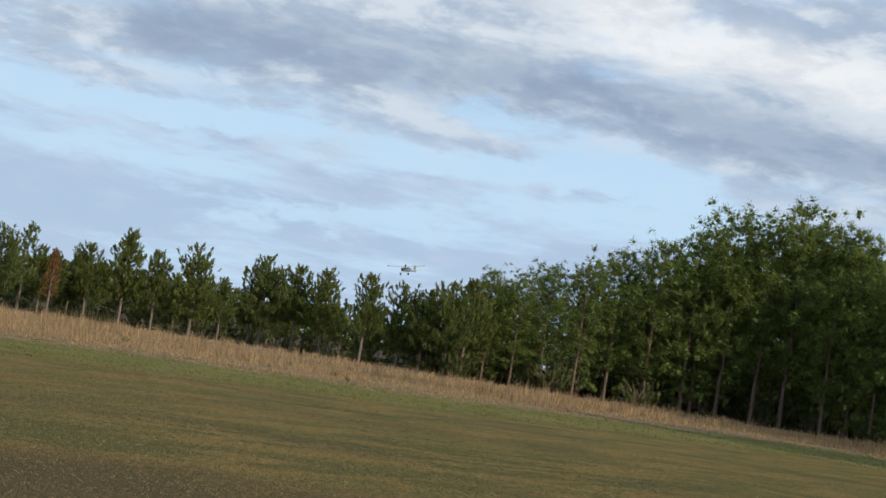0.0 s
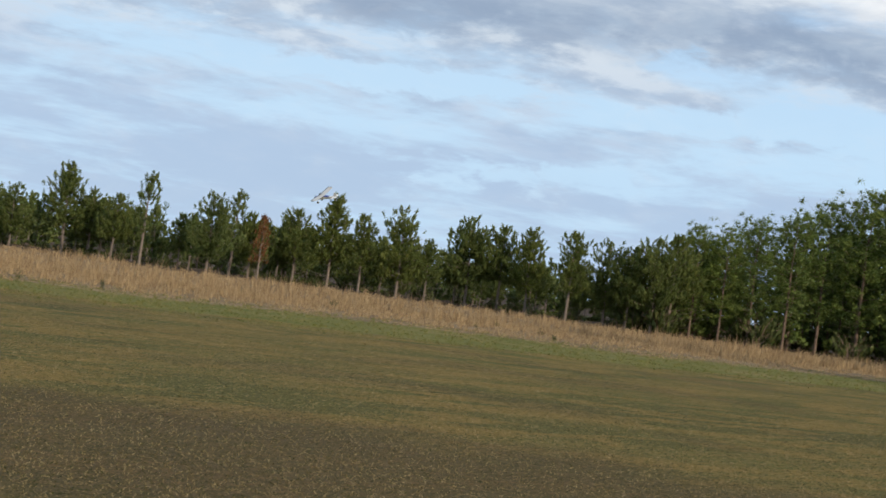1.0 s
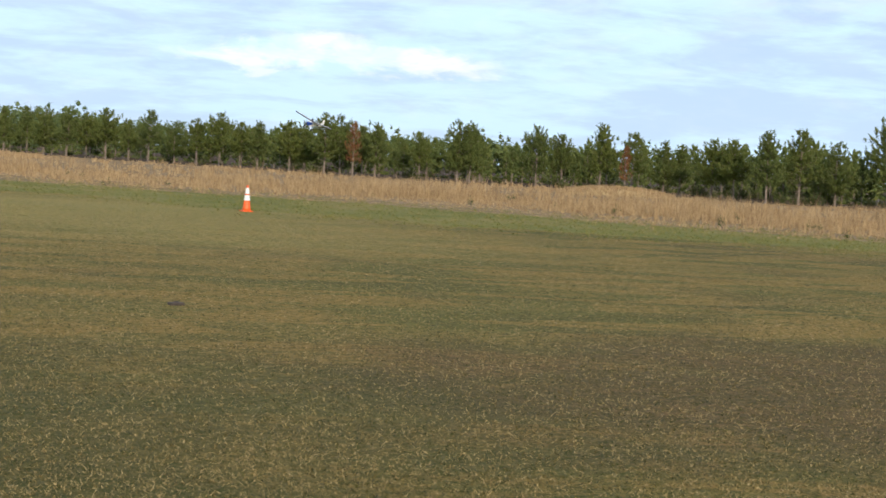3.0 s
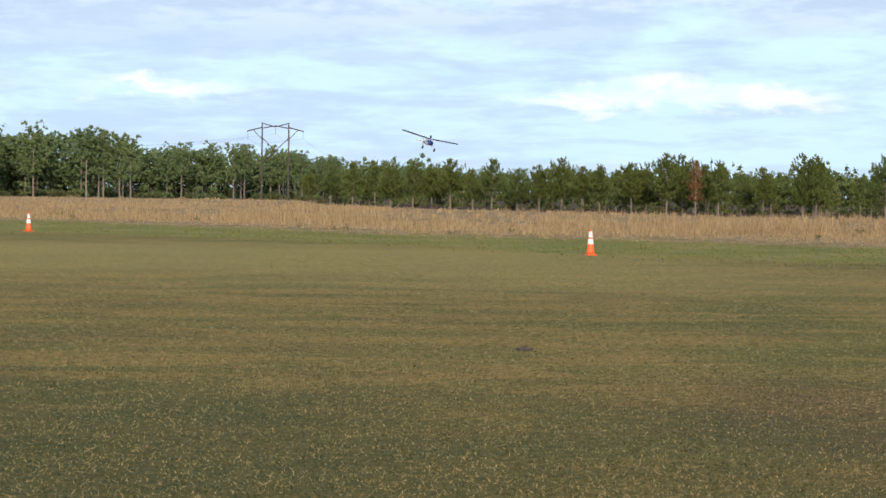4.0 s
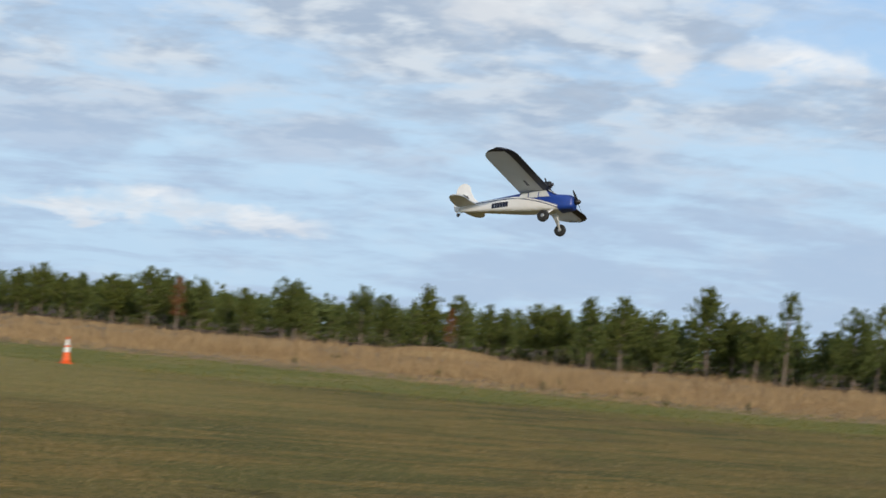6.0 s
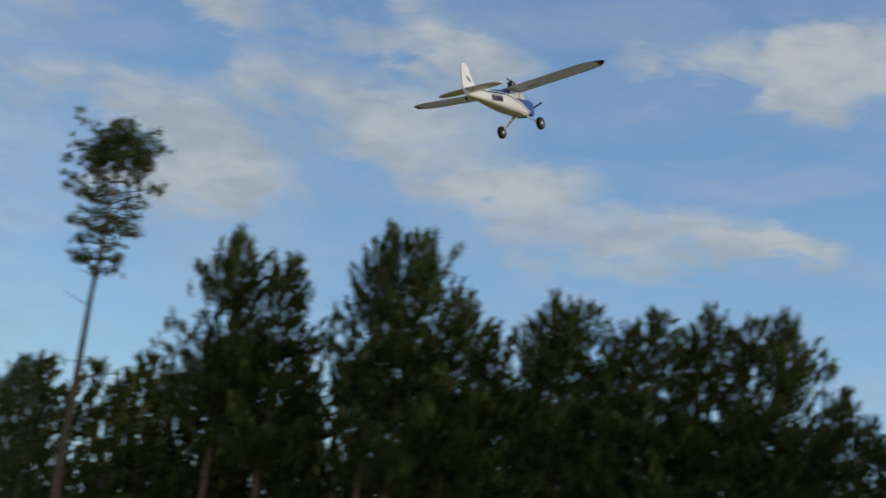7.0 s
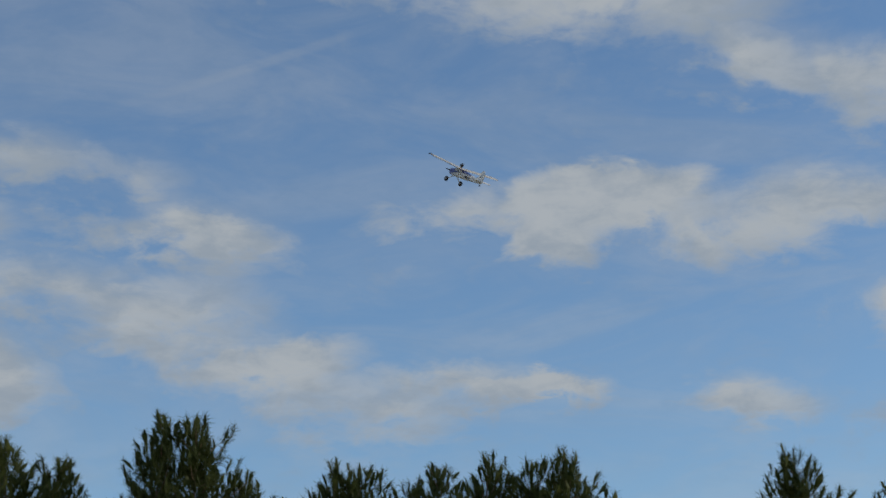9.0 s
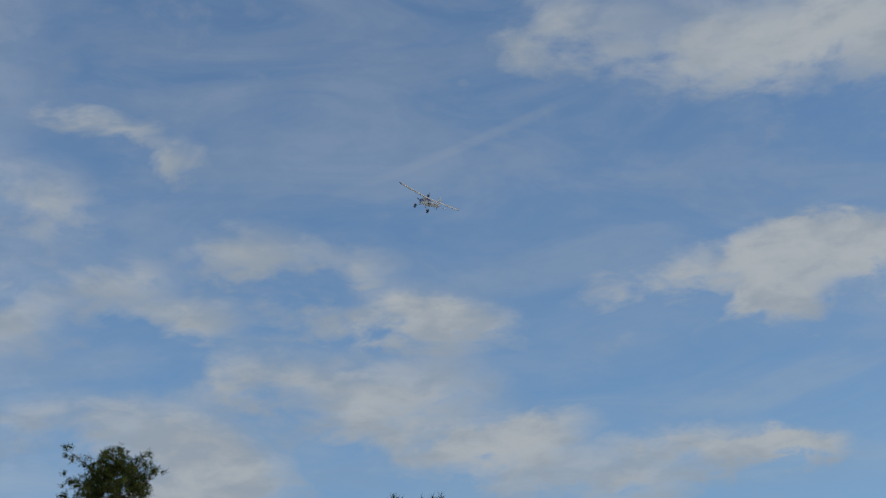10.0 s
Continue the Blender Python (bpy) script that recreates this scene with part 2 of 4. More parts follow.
def ground_material():
    """Mown turf with dry, reddish and green patches; farther out the litter under the tall grass."""
    m, n, bsdf, out = material("mown_turf")
    p = place(n)
    wide = n.noise(n.vmath("MULTIPLY", p, (1.0, 1.6, 1.0)), 0.11, 5.0, 0.55, 0.6)
    patch = n.noise(n.vmath("MULTIPLY", p, (0.8, 2.2, 1.0)), 0.35, 6.0, 0.6, 0.8)
    fine = n.noise(p, 9.0, 6.0, 0.7)
    grain = n.noise(p, 45.0, 4.0, 0.7)
    base = n.ramp(wide, ((0.38, (0.130, 0.116, 0.029)), (0.46, (0.170, 0.144, 0.035)), (0.53, (0.235, 0.166, 0.046)), (0.62, (0.150, 0.128, 0.032))))
    base = n.mix(n.math("MULTIPLY", n.smooth(patch, 0.47, 0.57), 0.9), base, (0.32, 0.196, 0.056))
    base = n.mix(n.math("MULTIPLY", n.smooth(n.noise(p, 0.20, 4.0, 0.5, 0.5), 0.52, 0.64), 0.5), base, (0.150, 0.104, 0.038))
    # a dried-out stretch close to the pilots' line
    apart = n.tree.nodes.new("ShaderNodeVectorMath")
    apart.operation = "DISTANCE"
    n.link(n.vmath("MULTIPLY", p, (0.75, 1.0, 0.0)), apart.inputs[0])
    apart.inputs[1].default_value = (6.0, 12.5, 0.0)
    ragged = n.math("ADD", apart.outputs["Value"], n.math("MULTIPLY", n.noise(p, 0.5, 5.0, 0.6), 6.0))
    base = n.mix(n.math("SUBTRACT", 0.8, n.math("MULTIPLY", n.smooth(ragged, 5.5, 9.0), 0.8)), base, (0.130, 0.078, 0.034))
    # a lusher, greener corner beside it
    lush = n.tree.nodes.new("ShaderNodeVectorMath")
    lush.operation = "DISTANCE"
    n.link(n.vmath("MULTIPLY", p, (0.9, 0.8, 0.0)), lush.inputs[0])
    lush.inputs[1].default_value = (-2.0, 8.0, 0.0)
    green = n.math("ADD", lush.outputs["Value"], n.math("MULTIPLY", n.noise(p, 0.6, 5.0, 0.65), 6.0))
    base = n.mix(n.math("SUBTRACT", 0.75, n.math("MULTIPLY", n.smooth(green, 5.0, 9.5), 0.75)), base, (0.066, 0.072, 0.020))
    # a paler, bleached stretch along the far side of the mown field
    line = n.tree.nodes.new("ShaderNodeSeparateXYZ")
    n.link(p, line.inputs[0])
    along = n.math("ADD", n.math("ADD", line.outputs[1], n.math("MULTIPLY", line.outputs[0], 0.12)), n.math("MULTIPLY", n.noise(n.vmath("MULTIPLY", p, (0.5, 1.5, 1.0)), 0.16, 5.0, 0.6), 16.0))
    bleached = n.math("MULTIPLY", n.smooth(along, 34.0, 46.0), n.math("SUBTRACT", 1.0, n.smooth(along, 56.0, 68.0)))
    base = n.mix(n.math("MULTIPLY", n.math("MULTIPLY", bleached, n.math("SUBTRACT", 1.0, n.smooth(line.outputs[0], 2.0, 13.0))), 0.75), base, (0.38, 0.285, 0.095))
    grassy = n.mix(n.smooth(fine, 0.38, 0.62), base, n.mix(1.0, base, (0.44, 0.56, 0.36), "MULTIPLY"))
    grassy = n.mix(n.math("MULTIPLY", n.smooth(grain, 0.52, 0.66), 0.6), grassy, (0.33, 0.235, 0.105))
    grassy = n.mix(n.math("MULTIPLY", n.math("SUBTRACT", 1.0, n.smooth(grain, 0.36, 0.48)), 0.75), grassy, (0.035, 0.040, 0.014))
    n.link(grassy, bsdf.inputs["Base Color"])
    bsdf.inputs["Roughness"].default_value = 0.95
    bsdf.inputs["Specular IOR Level"].default_value = 0.15
    bump(n, bsdf, n.math("ADD", n.math("MULTIPLY", fine, 0.5), grain), 0.6, 0.04)
    return m


def litter_material(name, stops):
    m, n, bsdf, out = material(name)
    p = place(n)
    v = n.math("ADD", n.math("MULTIPLY", n.noise(p, 0.25, 6.0, 0.6), 0.6), n.math("MULTIPLY", n.noise(p, 6.0, 5.0, 0.7), 0.4))
    n.link(n.ramp(v, stops), bsdf.inputs["Base Color"])
    bsdf.inputs["Roughness"].default_value = 0.95
    bsdf.inputs["Specular IOR Level"].default_value = 0.1
    bump(n, bsdf, n.noise(p, 8.0, 5.0, 0.7), 0.7, 0.08)
    return m


TURF = ground_material()
STRIP = litter_material("green_strip", ((0.35, (0.115, 0.125, 0.032)), (0.5, (0.170, 0.166, 0.046)), (0.65, (0.26, 0.195, 0.08))))
STRAW_BED = litter_material("straw_bed", ((0.35, (0.140, 0.108, 0.058)), (0.5, (0.235, 0.168, 0.096)), (0.65, (0.33, 0.24, 0.14))))
STRAW_TOP = litter_material("bleached_straw", ((0.35, (0.34, 0.23, 0.10)), (0.5, (0.46, 0.33, 0.155)), (0.65, (0.58, 0.43, 0.22))))
FOREST_BED = litter_material("forest_bed", ((0.35, (0.040, 0.028, 0.018)), (0.5, (0.070, 0.048, 0.030)), (0.68, (0.11, 0.075, 0.045))))
TURF_BLADE = leafy("turf_blade", ((0.24, (0.018, 0.024, 0.006)), (0.45, (0.072, 0.080, 0.019)), (0.60, (0.18, 0.122, 0.046)), (0.76, (0.50, 0.38, 0.20))), 0.2)
STRAW = leafy("dry_straw", ((0.1, (0.19, 0.126, 0.076)), (0.5, (0.345, 0.245, 0.148)), (0.9, (0.57, 0.43, 0.26))), 0.3)
GREEN_BLADE = leafy("green_blade", ((0.1, (0.105, 0.128, 0.030)), (0.5, (0.190, 0.190, 0.050)), (0.9, (0.34, 0.26, 0.11))), 0.35)
NEEDLE_YOUNG = leafy("young_needles", ((0.1, (0.070, 0.102, 0.027)), (0.5, (0.125, 0.164, 0.046)), (0.9, (0.205, 0.228, 0.070))), 0.40)
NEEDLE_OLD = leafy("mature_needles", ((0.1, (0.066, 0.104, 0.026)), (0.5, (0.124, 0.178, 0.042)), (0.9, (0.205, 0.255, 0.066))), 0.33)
# needles of the pines close by, darkened: their backlit shade is in the colour
NEEDLE_BACKLIT = leafy("backlit_needles", ((0.1, (0.032, 0.052, 0.016)), (0.5, (0.058, 0.084, 0.024)), (0.9, (0.105, 0.130, 0.036))), 0.16)
# needles of the distant woods, paler: the haze of distance is mixed into the colour
NEEDLE_HAZED = leafy("hazed_needles", ((0.1, (0.092, 0.142, 0.060)), (0.5, (0.140, 0.195, 0.082)), (0.9, (0.20, 0.25, 0.110))), 0.35)
NEEDLE_DEAD = leafy("dead_needles", ((0.1, (0.13, 0.055, 0.025)), (0.5, (0.20, 0.085, 0.035)), (0.9, (0.28, 0.14, 0.06))), 0.3)
SHRUB = leafy("shrub_leaves", ((0.1, (0.034, 0.052, 0.016)), (0.5, (0.070, 0.095, 0.028)), (0.9, (0.13, 0.135, 0.048))), 0.2)
BARK_YOUNG = bark("young_bark", (0.12, 0.088, 0.066), (0.31, 0.25, 0.20))
BARK_OLD = bark("old_bark", (0.085, 0.055, 0.038), (0.26, 0.18, 0.13))
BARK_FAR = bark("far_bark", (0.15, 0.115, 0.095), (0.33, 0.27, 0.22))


# ---- building helpers ----


def mesh_of(name, verts, faces, mats=(), smooth=False):
    me = bpy.data.meshes.new(name)
    me.from_pydata(verts, [], faces)
    for m in mats:
        me.materials.append(m)
    if smooth:
        me.polygons.foreach_set("use_smooth", [True] * len(me.polygons))
    me.update()
    return me


def triangles(name, corners, mat):
    """One mesh of loose triangles from an array of n x 3 x 3."""
    count = len(corners)
    me = bpy.data.meshes.new(name)
    me.vertices.add(count * 3)
    me.vertices.foreach_set("co", np.asarray(corners, dtype=np.float32).reshape(-1))
    me.loops.add(count * 3)
    me.loops.foreach_set("vertex_index", np.arange(count * 3, dtype=np.int32))
    me.polygons.add(count)
    me.polygons.foreach_set("loop_start", np.arange(0, count * 3, 3, dtype=np.int32))
    me.materials.append(mat)
    me.update(calc_edges=True)
    return me


def part(name, bm, mat, parent, label=""):
    """Links a bmesh, or a mesh, as one mesh object under a thing or a part."""
    if isinstance(bm, bmesh.types.BMesh):
        me = bpy.data.meshes.new(name)
        bm.to_mesh(me)
        bm.free()
    else:
        me = bm
    if mat is not None and not me.materials:
        me.materials.append(mat)
    ob = new(name, me)
    ob.parent = parent
    return tagged(ob, label)


def heading_xy(heading, distance):
    h = radians(heading)
    return distance * math.sin(h), distance * math.cos(h)


# ---- land ----
# distances from the filming spot, by heading, at which one cover gives way to the next
TURF_END = ((-180, 55), (-120, 70), (-60, 95), (-14, 70), (-3.3, 60), (6, 50.5), (13, 47), (21, 47), (30, 47.5), (38, 50), (45, 54),
            (51, 61), (57, 70), (63, 62), (70, 48), (90, 47), (110, 48), (180, 55))
STRIP_END = ((-180, 60), (-120, 85), (-60, 125), (-12, 92), (0, 69), (6.6, 66), (13, 62), (21, 57), (28, 55), (33, 59), (38, 63), (45, 67),
             (51, 77), (57, 90), (63, 75), (70, 54), (90, 52), (110, 53), (180, 60))
TREES_FROM = ((-180, 100), (-120, 140), (-60, 290), (-14, 300), (-3, 300), (-2, 190), (9, 150), (13, 144), (17, 146), (20, 138), (23, 127),
              (31, 126), (39, 136), (44, 128), (50, 132), (57, 134), (62, 110), (68, 68), (80, 64), (90, 64), (105, 64), (110, 66),
              (140, 95), (180, 100))


def reach(table, heading):
    h = (heading + 180) % 360 - 180
    return float(np.interp(h, [a for a, _ in table], [b for _, b in table]))


def build_ground():
    steps, verts, faces, kinds = 720, [(0, 0, 0)], [], []
    for i in range(steps):
        heading = -180 + 360 * i / steps
        wob = 1.5 * noise.noise((heading * 0.35, 0, 0)) + 0.8 * noise.noise((heading * 1.7, 4, 0))
        r1, r2, r3 = reach(TURF_END, heading) + wob, reach(STRIP_END, heading) + wob * 1.3, reach(TREES_FROM, heading) - 2 + 2 * wob
        for r in (8, r1 * 0.6, r1, r2, (r2 + r3) / 2, r3, r3 + 300, 4500):
            verts.append((*heading_xy(heading, r), 0))
    rings = 8
    for i in range(steps):
        a, b = 1 + i * rings, 1 + (i + 1) % steps * rings
        faces.append((0, b, a))
        kinds.append(0)
        for k in range(rings - 1):
            faces.append((a + k, b + k, b + k + 1, a + k + 1))
            kinds.append((0, 0, 1, 2, 2, 3, 3)[k])
    me = mesh_of("ground", verts, faces, (TURF, STRIP, STRAW_BED, FOREST_BED))
    me.polygons.foreach_set("material_index", kinds)
    ground = tagged(new("ground", me), "mown airfield turf with dry patches, straw and forest floor beyond", "ground", kind="structure")
    return ground


def build_mound():
    """A low rise with bleached grass behind the tall straw."""
    verts, faces, n, rings = [], [], 40, 6
    cx, cy = heading_xy(18.0, 128)
    for k in range(rings + 1):
        f = k / rings
        for i in range(n):
            a = 6.28319 * i / n
            wob = 1 + 0.12 * noise.noise((math.cos(a) * 2, math.sin(a) * 2, 1))
            verts.append((cx + math.cos(a) * 4.0 * f * wob, cy + math.sin(a) * 5 * f * wob, 0.52 * (1 - f * f) ** 0.8 - (0.05 if k == rings else 0)))
    for k in range(rings):
        for i in range(n):
            a, b = k * n + i, k * n + (i + 1) % n
            faces.append((a, b, b + n, a + n))
    tagged(new("mound", mesh_of("mound", verts, faces, (STRAW_TOP,), True)), "low grassy mound bleached straw yellow", "mound", kind="structure")
    rng = np.random.default_rng(9)
    f, a = np.sqrt(rng.uniform(0, 1, 1600)) * 0.95, rng.uniform(0, 6.283, 1600)
    roots = np.c_[cx + np.cos(a) * 4.0 * f, cy + np.sin(a) * 5 * f, 0.52 * (1 - f * f) ** 0.8 - 0.03]
    tagged(new("mound_grass", triangles("mound_grass", blades(rng, roots, rng.uniform(0.12, 0.3, 1600), np.full(1600, 0.05), 4, 0.3), STRAW)), "bleached straw on a low mound", "grass", kind="stuff")


def blades(rng, roots, heights, widths, per, lean):
    """Loose upright triangles, several to a root."""
    n = len(roots) * per
    root = np.repeat(roots, per, axis=0) + np.c_[rng.normal(0, 1, (n, 2)) * np.repeat(widths, per)[:, None] * 2.2, np.zeros(n)]
    tall = np.repeat(heights, per) * rng.uniform(0.55, 1.1, n)
    wide = np.repeat(widths, per) * rng.uniform(0.6, 1.2, n)
    spin = rng.uniform(0, np.pi, n)
    side = np.c_[np.cos(spin), np.sin(spin), np.zeros(n)] * wide[:, None] * 0.5
    tip = root + np.c_[rng.normal(0, lean, (n, 2)) * tall[:, None], tall]
    return np.stack([root - side, root + side, tip], axis=1)


def scatter(rng, count, low, high, near, far, power=1.0, ragged=0.0):
    """Points between two covers' borders, by heading; power above 1 draws them towards the near border."""
    h = rng.uniform(low, high, count)
    a = np.array([near(v) for v in h])
    b = np.array([far(v) for v in h])
    r = a + (b - a) * rng.uniform(0, 1, count) ** power + rng.normal(0, 1, count) * ragged
    t = np.radians(h)
    return np.c_[r * np.sin(t), r * np.cos(t), np.zeros(count)], r


def build_grasses():
    rng = np.random.default_rng(5)
    # short turf close to the camera's view
    roots, r = scatter(rng, 270000, -17, 60, lambda h: 7.5, lambda h: 46.0, 1.8)
    near = blades(rng, roots, rng.uniform(0.010, 0.023, len(roots)) * np.interp(r, (8, 28, 46), (1, 0.95, 0.5)), 0.0034 + r * 0.00024, 2, 1.0)
    tagged(new("turf_blades", triangles("turf_blades", near, TURF_BLADE)), "short dry and green blades of mown turf", "grass", kind="stuff")
    # the uncut green strip along the field's edge
    roots, r = scatter(rng, 12000, -20, 64, lambda h: reach(TURF_END, h) - 1.5, lambda h: reach(STRIP_END, h) + 5, 1.2, 1.6)
    strip = blades(rng, roots, rng.uniform(0.02, 0.075, len(roots)), 0.02 + r * 0.0003, 4, 0.8)
    tagged(new("strip_grass", triangles("strip_grass", strip, GREEN_BLADE)), "rough green grass strip at the edge of the field", "grass", kind="stuff")
    # tall dry broomsedge
    parts = []
    for count, lo, hi, near, far, power in (
            (17000, -20, 66, lambda h: reach(STRIP_END, h) - 2, lambda h: reach(STRIP_END, h) + 26, 0.8),
            (13000, -20, 62, lambda h: reach(STRIP_END, h) + 10, lambda h: min(reach(TREES_FROM, h) + 4, 200), 1.1),
            (4500, -20, 0, lambda h: 150, lambda h: min(reach(TREES_FROM, h), 420), 1.5)):
        roots, r = scatter(rng, count, lo, hi, near, far, power, 1.3)
        rise = np.array([noise.noise((x * 0.10, y * 0.10, 2)) + 0.7 * noise.noise((x * 0.5, y * 0.5, 7)) for x, y, _ in roots])
        edge = np.clip((r - np.array([reach(STRIP_END, math.degrees(math.atan2(x, y))) for x, y, _ in roots])) / 22, 0.12, 1) ** 1.1
        parts.append(blades(rng, roots, (0.22 + 0.62 * np.clip(rise * 1.5 + 0.35, 0, 1.1)) * edge * rng.uniform(0.5, 1.4, len(roots)) * np.interp(r, (60, 95, 140, 400), (1.1, 0.85, 0.5, 0.45)), 0.012 + r * 0.00030, 6, 0.16))
    tagged(new("tall_grass", triangles("tall_grass", np.concatenate(parts), STRAW)), "tall dry straw-coloured broomsedge", "grass", kind="stuff")


def tube(verts, faces, pts, radii, sides):
    """Appends a tapered tube along the points."""
    base = len(verts)
    up = Vector((0.31, 0.95, 0.05))
    for i, (p, r) in enumerate(zip(pts, radii)):
        way = (pts[min(i + 1, len(pts) - 1)] - pts[max(i - 1, 0)]).normalized()
        u = way.cross(up if abs(way.dot(up)) < 0.95 else Vector((1, 0, 0))).normalized()
        v = way.cross(u)
        for k in range(sides):
            a = 2 * math.pi * k / sides
            verts.append(p + (u * math.cos(a) + v * math.sin(a)) * r)
    for i in range(len(pts) - 1):
        for k in range(sides):
            a, b = base + i * sides + k, base + i * sides + (k + 1) % sides
            faces.append((a, b, b + sides, a + sides))
    faces.append(tuple(base + (len(pts) - 1) * sides + k for k in range(sides)))


def tufts(rng, spots, ways, sizes, per, width, core=0.14, spread=0.7, blob=False):
    """Bottle-brush shoots: a packed spindle of needles and, all along it, loose ones leaning forward."""
    count = len(spots)
    n = count * per
    spot, way, size = np.repeat(spots, per, axis=0), np.repeat(ways, per, axis=0), np.repeat(sizes, per)
    fan = rng.normal(0, 1, (n, 3))
    fan /= np.linalg.norm(fan, axis=1, keepdims=True)
    aim_ = way * 0.8 + fan * spread
    aim_ /= np.linalg.norm(aim_, axis=1, keepdims=True)
    start = spot - way * (size * rng.uniform(0, 1.0, n))[:, None]
    if blob:
        # a round puff: needles stand out from its middle on all sides
        aim_ = fan + way * 0.35
        aim_ /= np.linalg.norm(aim_, axis=1, keepdims=True)
        start = spot + fan * (size * rng.uniform(0.05, 0.42, n))[:, None]
    long = size * rng.uniform(0.32, 0.55, n)
    side = np.cross(aim_, rng.normal(0, 1, (n, 3)))
    side /= np.linalg.norm(side, axis=1, keepdims=True)
    side *= (width * rng.uniform(0.7, 1.3, n))[:, None]
    end = start + aim_ * long[:, None]
    loose = np.stack([start, (start + end) * 0.5 + side, end], axis=1)
    if not core:
        return loose
    # the packed middle: a four-sided spindle
    u = np.cross(ways, rng.normal(0, 1, (count, 3)))
    u /= np.linalg.norm(u, axis=1, keepdims=True)
    v = np.cross(ways, u)
    wide = (sizes * core)[:, None] * rng.uniform(0.75, 1.25, (count, 4))
    belt = spots - ways * (sizes * (0.05 if blob else 0.25))[:, None]
    rim = [belt + (u * math.cos(k * 1.5708) + v * math.sin(k * 1.5708)) * wide[:, k:k + 1] + rng.normal(0, 0.08, (count, 3)) * sizes[:, None] for k in range(4)]
    top, foot = spots + ways * (sizes * (0.25 if blob else 0.2))[:, None], spots - ways * (sizes * (0.4 if blob else 0.95))[:, None]
    packed = [np.stack([rim[k], rim[(k + 1) % 4], e], axis=1) for k in range(4) for e in (top, foot)]
    return np.concatenate([loose] + packed)


